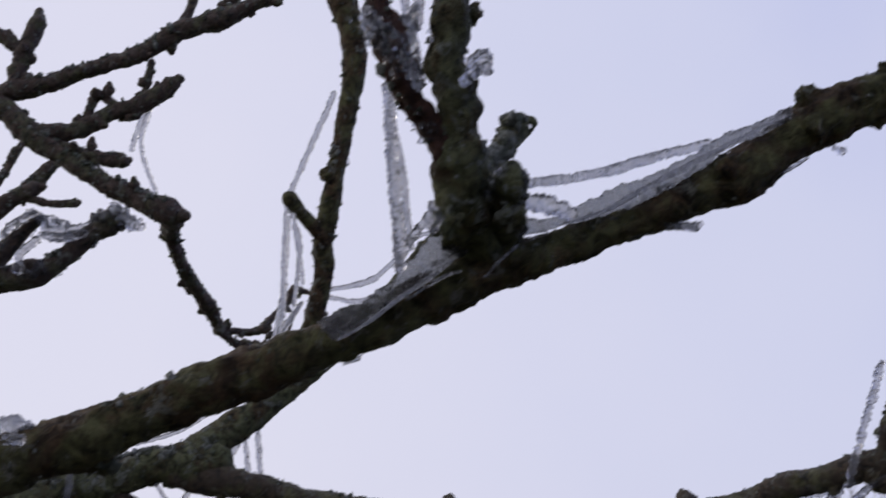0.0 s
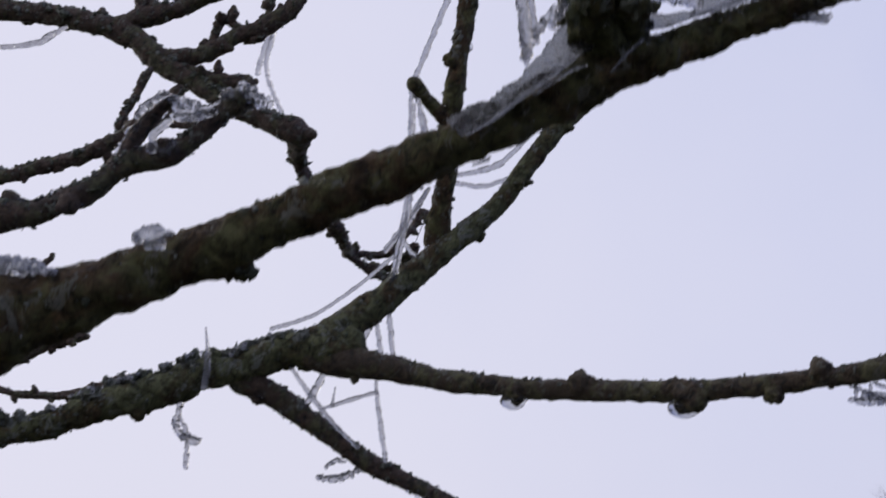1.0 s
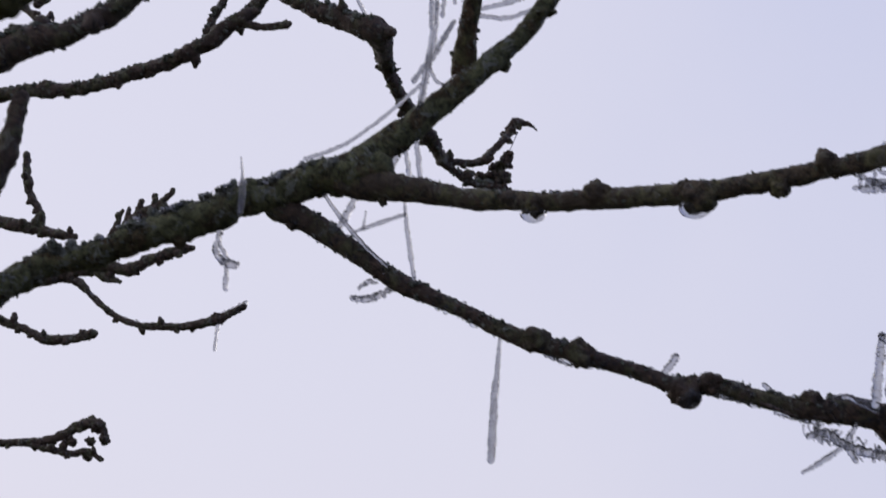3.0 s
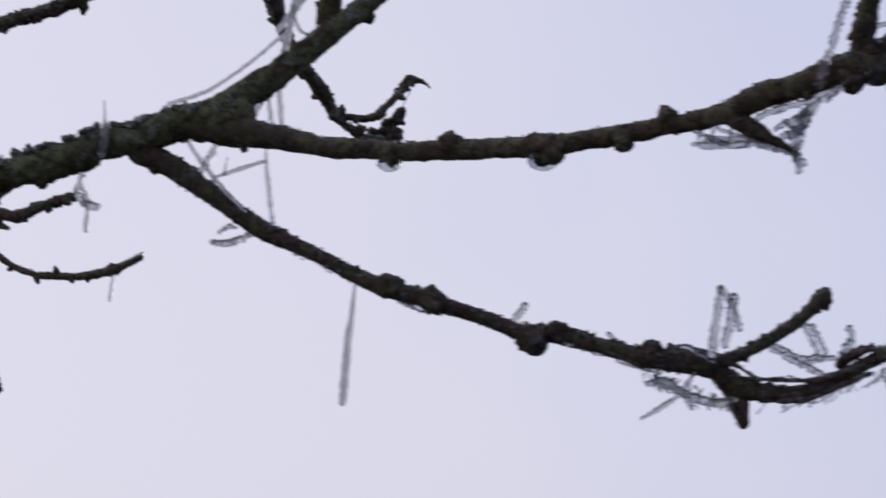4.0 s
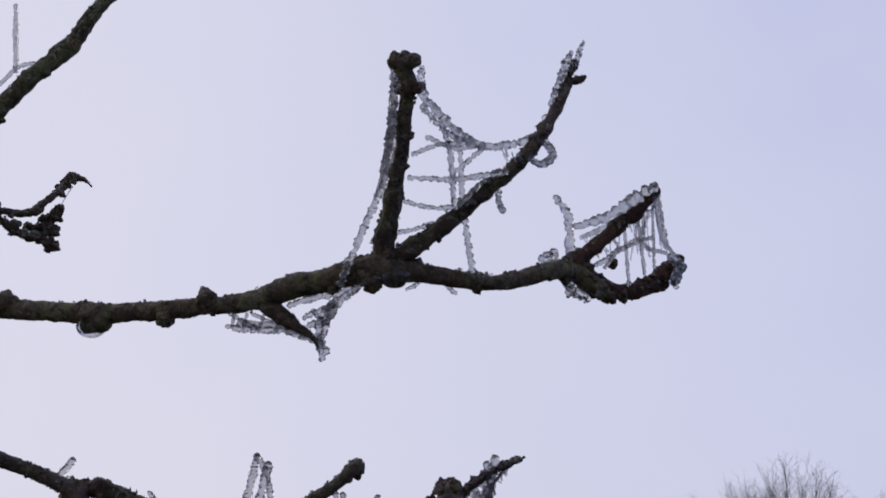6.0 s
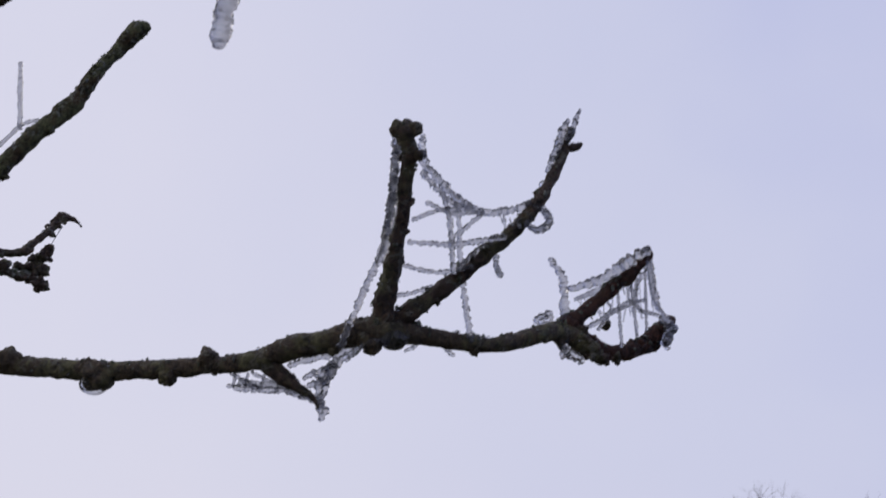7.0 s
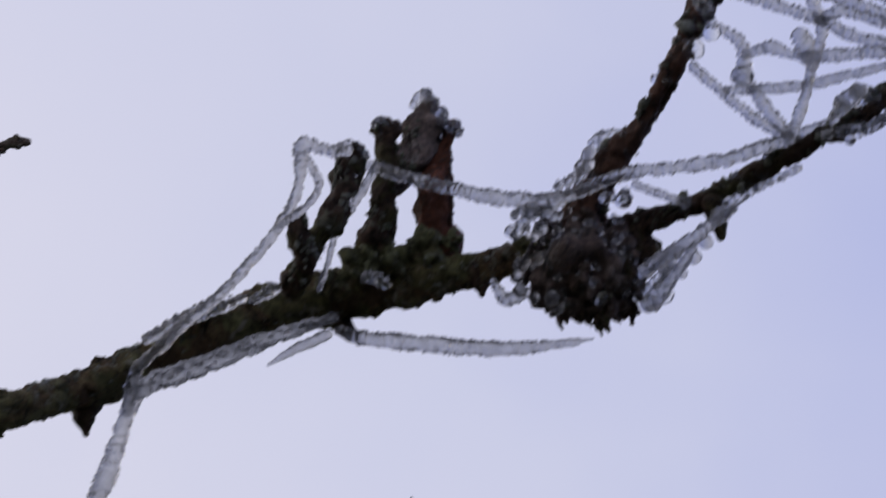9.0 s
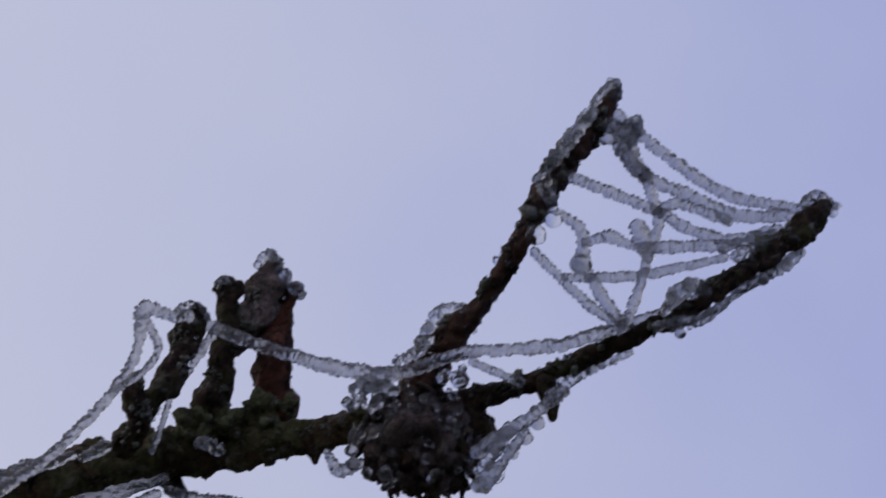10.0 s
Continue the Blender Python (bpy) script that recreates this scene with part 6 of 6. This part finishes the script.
for pts in ([(152.7, -229, 119.4, 1.32), (153.2, -230, 117.0, 1.57), (152.1, -230, 114.1, 1.3)], [(149.0, -230, 111.6, 1.16), (145.7, -231, 106.3, 1.52), (142.9, -231, 102.2, 1.51), (140.7, -230, 99.1, 1.37), (139.8, -229, 97.1, 1.0)], [(151.1, -231, 109.1, 1.41), (153.5, -231, 107.8, 1.79), (156.3, -231, 109.6, 1.42), (155.2, -231, 106.3, 1.41), (153.0, -231, 103.3, 1.14)], [(157.0, -231, 108.6, 1.29), (156.9, -231, 111.3, 0.91)], [(138.7, -230, 95.5, 1.49), (140.1, -230, 92.9, 1.6), (142.1, -229, 90.3, 1.36)], [(161.4, -229, 75.3, 1.34), (164.3, -229, 79.4, 1.61), (166.8, -229, 81.3, 1.49), (169.2, -229, 80.3, 1.37)], [(174.1, -231, 87.4, 1.26), (177.8, -231, 89.7, 1.27), (182.3, -231, 92.1, 1.28), (185.4, -231, 95.0, 1.03)], [(188.9, -231, 101.0, 1.44), (191.5, -231, 102.8, 1.58), (193.9, -231, 102.1, 1.32), (194.4, -231, 100.3, 1.18)], [(174.8, -229, 81.4, 1.0), (180.0, -229, 85.3, 1.27), (185.3, -229, 89.0, 1.28), (188.5, -229, 92.2, 0.91)], [(160.5, -228, 72.9, 1.1), (165.9, -228, 74.6, 1.23), (168.7, -228, 75.5, 1.24), (173.1, -228, 79.5, 0.88)], [(-27, -213.4, 29.1, 0.77), (-25.5, -213.4, 26.8, 1.03), (-23.7, -213.4, 25, 1.15), (-22.5, -213.4, 22.1, 0.83), (-21.5, -213.4, 19.2, 0.63)], [(57.9, -187.7, 42.3, 1.29), (64.7, -187.7, 47.1, 1.49), (72.7, -187.7, 51.2, 1.13)], [(148.3, -228.6, 112, 1.19), (143.9, -228.6, 104.4, 1.36), (139.8, -228.6, 97.1, 0.95)], [(165.2, -222, 78.4, 1.35), (169.2, -222, 84.1, 1.76), (171.9, -222, 84.1, 1.18)], [(126.8, -207.7, 74.6, 1.54), (129.7, -207.7, 78.9, 1.76), (133.3, -207.7, 80.7, 1.18)], [(-3.5, 30, -39.6, 0.9), (2.8, 30, -41.2, 1.1), (9.1, 30, -43.8, 1)], [(14.7, 30, -46.2, 0.9), (20.2, 30, -48, 1.2), (25.6, 30, -50, 0.9)], [(-42.1, 25.2, -28, 0.89), (-37.7, 25.2, -29.8, 1.18), (-34, 25.2, -31.5, 1.03)], [(146.2, -215.3, 63.2, 0.94), (149.8, -215.3, 66.2, 1.0), (155.0, -215.3, 69.8, 0.95), (161.4, -215.3, 74, 0.8)], [(80.4, -39.2, 56.9, 1.13), (79.9, -39.2, 46.1, 1.12), (79.5, -39.2, 38.6, 1.25), (77.8, -39.2, 28.2, 1.24)], [(74.5, -189.5, 50.6, 1.13), (77.2, -189.5, 52.5, 1.32), (79, -189.5, 53.2, 0.95)], [(-21.6, -191, 10.9, 0.98), (-20.5, -191, 12.7, 0.98), (-19, -191, 14.2, 0.7)], [(2.4, -190, 7.9, 0.35), (6.7, -190, 9.2, 0.42), (11.6, -190, 9.5, 0.63)], [(114.5, -207.7, 58.7, 1.11), (116, -207.7, 62.2, 1.59), (118.3, -207.7, 64.4, 1.5), (122.2, -207.7, 65.9, 1.32)], [(-16.2, -213.4, 19.3, 0.82), (-14.8, -213.4, 21, 1.14), (-13.9, -213.4, 22.2, 1.02)], [(124.9, 1.2, 14.2, 1.36), (127.8, 1.2, 10.3, 1.5), (131.5, 1.2, 7.9, 1.35)], [(158.3, 22.5, 26.8, 1.6), (159.7, 22.5, 23.5, 1.43)], [(113.2, -213.4, 59.3, 1.09), (116.4, -213.4, 60.8, 1.46), (120.2, -213.4, 60.5, 1.28)], [(128.8, -213.4, 65, 1.12), (131.3, -213.4, 64.4, 1.21), (131.7, -213.4, 66.6, 0.94)], [(135.1, -213.4, 49.1, 1.27), (137.9, -213.4, 52.5, 1.1), (140.3, -213.4, 56.4, 0.93)], [(-98.4, -50, 64.6, 1.16), (-96.1, -50, 66.1, 1.93), (-94.8, -50, 65.1, 1.42)], [(-120.3, -50, 55.8, 1.03), (-117, -50, 56.4, 1.42), (-114.1, -50, 57.1, 1.03)], [(-112.6, -50, 63.9, 0.91), (-107.9, -50, 63.1, 1.16), (-104.6, -50, 64, 0.9)], [(-94.3, -186, -15.3, 0.99), (-90.7, -186, -15.2, 1.14), (-87.4, -186, -15.6, 0.83)], [(-73, -190, -13.9, 0.73), (-71.1, -190, -14.1, 0.95)], [(166.5, -228.6, 74.4, 0.56), (171.4, -228.6, 78, 0.67), (177, -228.6, 82.9, 0.77), (182.9, -228.6, 87.6, 0.78), (189.6, -228.6, 94.5, 0.8)], [(-26.8, -204.5, 32.7, 0.82), (-25.5, -204.5, 29.6, 0.95), (-24.6, -204.5, 26.5, 0.94), (-25, -204.5, 23.6, 0.67)], [(-22, -204.5, 23.5, 0.47), (-22.2, -204.5, 26.4, 0.61), (-22.3, -204.5, 29.4, 0.61)], [(-25.1, -200, 2.5, 0.46), (-23.4, -200, 5.2, 0.6), (-22, -200, 7.3, 0.6), (-20.9, -200, 8.7, 0.53)], [(-12.1, -202, 11.8, 0.66), (-10.8, -202, 12.3, 0.86), (-10, -202, 11.3, 0.6)], [(-21.4, -204.5, 18.7, 0.53), (-20.2, -204.5, 16.1, 0.53), (-19.3, -204.5, 13.6, 0.53)], [(147.6, -231.5, 110, 0.88), (149.2, -231.5, 114, 0.89), (151.4, -231.5, 117, 0.89)], [(119.7, -214.4, 65, 0.92), (123, -214.4, 67.2, 1.3), (125.3, -214.4, 70.2, 1.12)], [(98.4, -197, 87.5, 0.8), (100.2, -197, 90.4, 1), (101.8, -197, 89.3, 0.7)], [(103.4, -197, 82.9, 0.89), (105.8, -197, 84.7, 1.2), (106.9, -197, 83, 0.8)], [(64.5, 35.9, -33.8, 1.07), (67.6, 35.9, -31.4, 1.99), (69.5, 35.9, -29.6, 1.83)], [(103.6, -26.7, 31.6, 0.71), (100, -26.7, 28.2, 0.85), (95.7, -26.7, 24, 0.85)], [(-372.7, 660, 169.3, 2.49), (-363.1, 660, 174.1, 3.32), (-357.9, 660, 178, 2.49)], [(-295.4, 380, 129.5, 1.84), (-288.9, 380, 130.2, 2.15)], [(-128.9, 10.4, 13.2, 1.08), (-126.1, 10.4, 12.3, 1.23), (-123.7, 10.4, 13, 0.92)], [(7.6, -189, 9.8, 0.35), (9.7, -189, 10.0, 0.56), (11.6, -189, 9.6, 0.7), (12.4, -189, 10.0, 0.56)], [(30.2, -189, 19.4, 0.43), (31.2, -189, 18.9, 0.64)], [(18.7, -189.5, 13.4, 0.21), (21.4, -189.5, 15.0, 0.35), (25.1, -189.5, 17.1, 0.28), (26.6, -189.5, 18.0, 0.21)], [(-32.4, -188, -5.9, 0.21), (-30.7, -188, -5.3, 0.35), (-30.2, -188, -4.9, 0.21)], [(123.1, 2, 20.2, 1.62), (120.6, 2, 19.1, 1.41)], [(87.3, -46, 53.5, 1.11), (86.9, -46, 50.0, 1.29), (88.3, -46, 46.6, 0.92)], [(79.9, -40, 54.4, 0.94), (80.7, -40, 48.4, 1.12), (80.0, -40, 41.4, 1.11), (79.7, -40, 35.5, 1.29), (78.3, -40, 29.6, 1.29), (77.5, -40, 24.7, 1.46), (76.2, -40, 21.8, 0.91)], [(157.3, 20, 25.7, 1.48), (159.8, 20, 22.5, 2.11), (158.0, 20, 18.1, 1.68)], [(83.3, -14, 6.2, 0.58), (85.7, -14, 7.4, 0.77), (86.6, -14, 8.2, 0.58)], [(93.4, -14, 7.8, 0.58), (94.8, -14, 6.1, 0.86), (96.0, -14, 5.1, 0.58)], [(68.3, -22, 2.0, 1.12), (72.0, -22, 5.0, 0.94), (75.7, -22, 6.5, 1.32), (79.5, -22, 6.5, 0.94)], [(106.9, -24, 29.4, 0.86), (106.7, -24, 26.4, 0.95), (107.8, -24, 23.9, 0.95)], [(118.7, -29, 41.0, 0.95), (120.5, -29, 37.4, 1.24), (117.6, -29, 34.9, 1.14), (115.2, -29, 35.4, 0.76)], [(-114.4, -52, 68.3, 1.6), (-110.2, -52, 66.3, 1.86), (-106.1, -52, 64.9, 1.32)], [(-99.8, -52, 66.4, 1.85), (-95.7, -52, 67.8, 2.38), (-91.6, -52, 64.7, 2.1), (-89.2, -52, 63.8, 1.31)], [(-116.4, -54, 55.0, 1.31), (-113.2, -54, 53.4, 1.83), (-110.9, -54, 55.7, 1.31)], [(-119.9, -54, 62.6, 1.06), (-116.5, -54, 65.8, 1.33), (-113.0, -54, 67.5, 1.06)], [(-108.8, -54, 61.2, 1.05), (-104.4, -54, 61.7, 1.31), (-101.3, -54, 62.3, 1.05)], [(-27.3, -212, 28.8, 0.84), (-26.1, -212, 26.0, 1.16), (-24.6, -212, 23.7, 1.16), (-23.8, -212, 20.7, 0.77)], [(-21.2, -211, 31.5, 0.59), (-21.9, -211, 27.7, 0.85), (-22.1, -211, 24.1, 0.78), (-21.3, -211, 20.4, 0.96)], [(-24.4, -212, 26.4, 0.97), (-22.6, -212, 27.9, 0.84), (-21.5, -212, 29.2, 0.52)], [(-15.1, -205, 25.7, 1.2), (-13.8, -205, 26.1, 1.47), (-13.3, -205, 24.7, 1.0)], [(-20.6, -206, 7.8, 0.52), (-19.8, -206, 5.7, 0.64), (-20.5, -206, 4.4, 0.51)], [(-12.8, -204, 11.6, 0.66), (-11.2, -204, 12.1, 0.92), (-9.7, -204, 11.0, 0.79)], [(104.4, -199, 83.5, 1.07), (105.8, -199, 83.0, 1.33), (106.7, -199, 82.4, 0.8)], [(102.3, -198, 86.6, 1.34), (103.5, -198, 85.3, 1.48), (103.0, -198, 83.3, 1.07)], [(100.0, -198, 90.0, 0.94), (100.9, -198, 89.8, 1.08), (101.5, -198, 88.0, 0.94)], [(91.5, -199, 81.3, 0.79), (92.3, -199, 82.4, 0.92), (93.7, -199, 82.1, 0.66)], [(85.1, -204, 72.5, 0.88), (86.5, -204, 74.0, 1.01), (88.7, -204, 73.9, 0.89), (90.2, -204, 72.1, 0.63)], [(91.2, -203, 50.5, 1.22), (93.1, -203, 50.5, 1.47), (94.7, -203, 49.8, 1.1)]):
    crumbs(pts, "crumbly translucent crust of ice beads on the branch")
for pts in ([(-82.7, 22.5, -7.1, 0.9), (-85.9, 22.5, -8.7, 1.2), (-89.9, 22.5, -9.3, 1.3), (-93.5, 22.5, -8.7, 1.1)], [(-91.6, 22.5, -6.3, 0.7), (-89, 22.5, -4.6, 0.8), (-86.5, 22.5, -5.2, 0.6)]):
    crumbs(pts, "beaded scrap of frozen web on the drooping branch", ICE)
for pts in ([(-75.5, -186, -11.8, 1.2), (-73.4, -186, -11.3, 1.65), (-71.3, -186, -11.8, 1.2)], [(-95.8, -188, -14.7, 1.21), (-92.5, -188, -14.6, 1.35), (-89.3, -188, -15.0, 1.35), (-85.6, -188, -16.2, 0.89)]):
    crumbs(pts, "milky lump of ice frozen onto the near branch", SEAM)
for pts in ([(-41.4, 11.0, 6.3, 2.73)], [(0.4, 0.0, 0.2, 3.29)], [(80.3, -21.6, 7.3, 3.07)]):
    drop(pts, "clear frozen drop clinging under the branch", 0.9, DROP, 1.25)
drop([(-6.4, 28.5, -41.2, 3.2)], "clear dark frozen drop hanging under the branch", 1.1, DROP)
for pts in ([(146.4, -229.1, 81.1, 1.86)], [(141.6, -229.1, 88.6, 1.5)], [(138.6, -228.6, 85.3, 1.86)], [(128.8, -221, 60.5, 1.53)], [(125.9, -221, 60.4, 1.08)], [(137.8, -212.5, 49.1, 1.83)]):
    drop(pts, "round bead of clear ice on the cobweb", 1.05)
for pts in ([(113.8, -207.7, 59.5, 1.02)], [(116, -207.7, 63, 1.03)], [(118, -207.7, 64.8, 1.13)], [(118.1, -210.6, 59.1, 1.29)], [(115, -207.7, 51.3, 1.09)], [(115.5, -207.7, 49, 1.18)], [(117.8, -207.7, 48, 0.91)], [(120.3, -209.6, 47.5, 1.27)], [(134.9, -213.4, 46.4, 1.36)], [(140.6, -213.4, 52.7, 1.11)], [(142.8, -213.4, 55.8, 1.3)], [(145, -213.4, 58.8, 1.31)], [(134.5, -213.4, 52, 1.19)], [(137.1, -213.4, 54.3, 1.2)], [(139.8, -213.4, 57, 1.11)], [(124.2, -213.4, 69.9, 1.22)], [(125.5, -213.4, 72.7, 1.13)], [(172.5, -231.5, 94, 1.07)], [(164.8, -231.5, 79.6, 1.41)], [(162.1, -231.5, 76.4, 1.12)], [(178.8, -231.5, 83.5, 1.05)], [(162.8, -231.5, 70.3, 0.92)], [(171.6, -231.5, 88, 1.06)]):
    drop(pts, "small clear bead of ice round the burl and web", 1.1, ICE)


# ---- bare trees far behind ----
def stick(verts, faces, rows, sides=3):
    """A thin tapering run of sections (place, radius)."""
    i0 = len(verts)
    for k, (q, r) in enumerate(rows):
        f = Vector(rows[min(k + 1, len(rows) - 1)][0]) - Vector(rows[max(k - 1, 0)][0])
        s = f.orthogonal().normalized()
        o = f.normalized().cross(s)
        for j in range(sides):
            a = 2 * math.pi * j / sides
            verts.append(Vector(q) + (s * math.cos(a) + o * math.sin(a)) * r)
    for k in range(len(rows) - 1):
        for j in range(sides):
            a, c = i0 + k * sides, i0 + (k + 1) * sides
            faces.append((a + j, a + (j + 1) % sides, c + (j + 1) % sides, c + j))


def far_tree(x, y, height, spread, seed, label):
    """A leafless tree: trunk, rising limbs, and a brush of fine upright twigs at the end of each."""
    rng = np.random.default_rng(seed)
    hub = new("bare_tree")
    hub.location = (x, y, -0.05)
    tagged(hub, label, "tree", "bare trees in the distance")
    fork = np.array([0.1, 0, 0.3 * height])
    verts, faces = [], []
    stick(verts, faces, [((0, 0, 0), 0.2), ((0.05, 0, 0.18 * height), 0.16), (tuple(fork), 0.14)], 9)
    part = new("trunk", mesh_of("trunk", verts, faces, BARK_TRUNK))
    part.parent = hub
    verts, faces = [], []

    def towards(aim, wild):
        d = aim + wild * rng.normal(size=3)
        return d / np.linalg.norm(d)

    for k in range(74):
        turn = rng.uniform(0, 2 * math.pi)
        room = spread * rng.random() ** 0.6 if k else 0.0
        z = 0.91 * height - 0.62 * room - (rng.exponential(0.5) if k else 0.0)
        end = np.array([room * math.cos(turn), room * math.sin(turn), z])
        bend = fork + (end - fork) * (0.62, 0.62, 0.45)
        stick(verts, faces, [(fork, 0.045), (0.5 * (fork + bend) + 0.1 * rng.normal(size=3), 0.028), (bend, 0.016), (end, 0.008)], 4)
        aim = np.array([0.13 * end[0], 0.13 * end[1], 1.0])
        reach = 0.085 * height * rng.uniform(0.7, 1.2)
        for _ in range(36):
            start = end + (bend - end) * 0.35 * rng.random()
            d = towards(aim, 0.48)
            tip = start + d * reach * rng.uniform(0.5, 1.1)
            stick(verts, faces, [(start, 0.0038), (tip, 0.0022)])
            for _ in range(6):
                at = start + (tip - start) * rng.uniform(0.25, 1.0)
                stick(verts, faces, [(at, 0.0022), (at + towards(d, 0.5) * reach * rng.uniform(0.15, 0.4), 0.0014)])
    part = new("crown", mesh_of("crown", verts, faces, BARK_FAR, False))
    part.parent = hub
    return hub


far_tree(9.9, 40.6, 9.5, 4.6, 3, "bare grey broadleaf tree far off against the sky")
far_tree(13.2, 41.5, 9.3, 4.2, 5, "bare grey broadleaf tree beside another")
far_tree(11.6, 48, 9.0, 4.2, 8, "smaller bare tree further off")
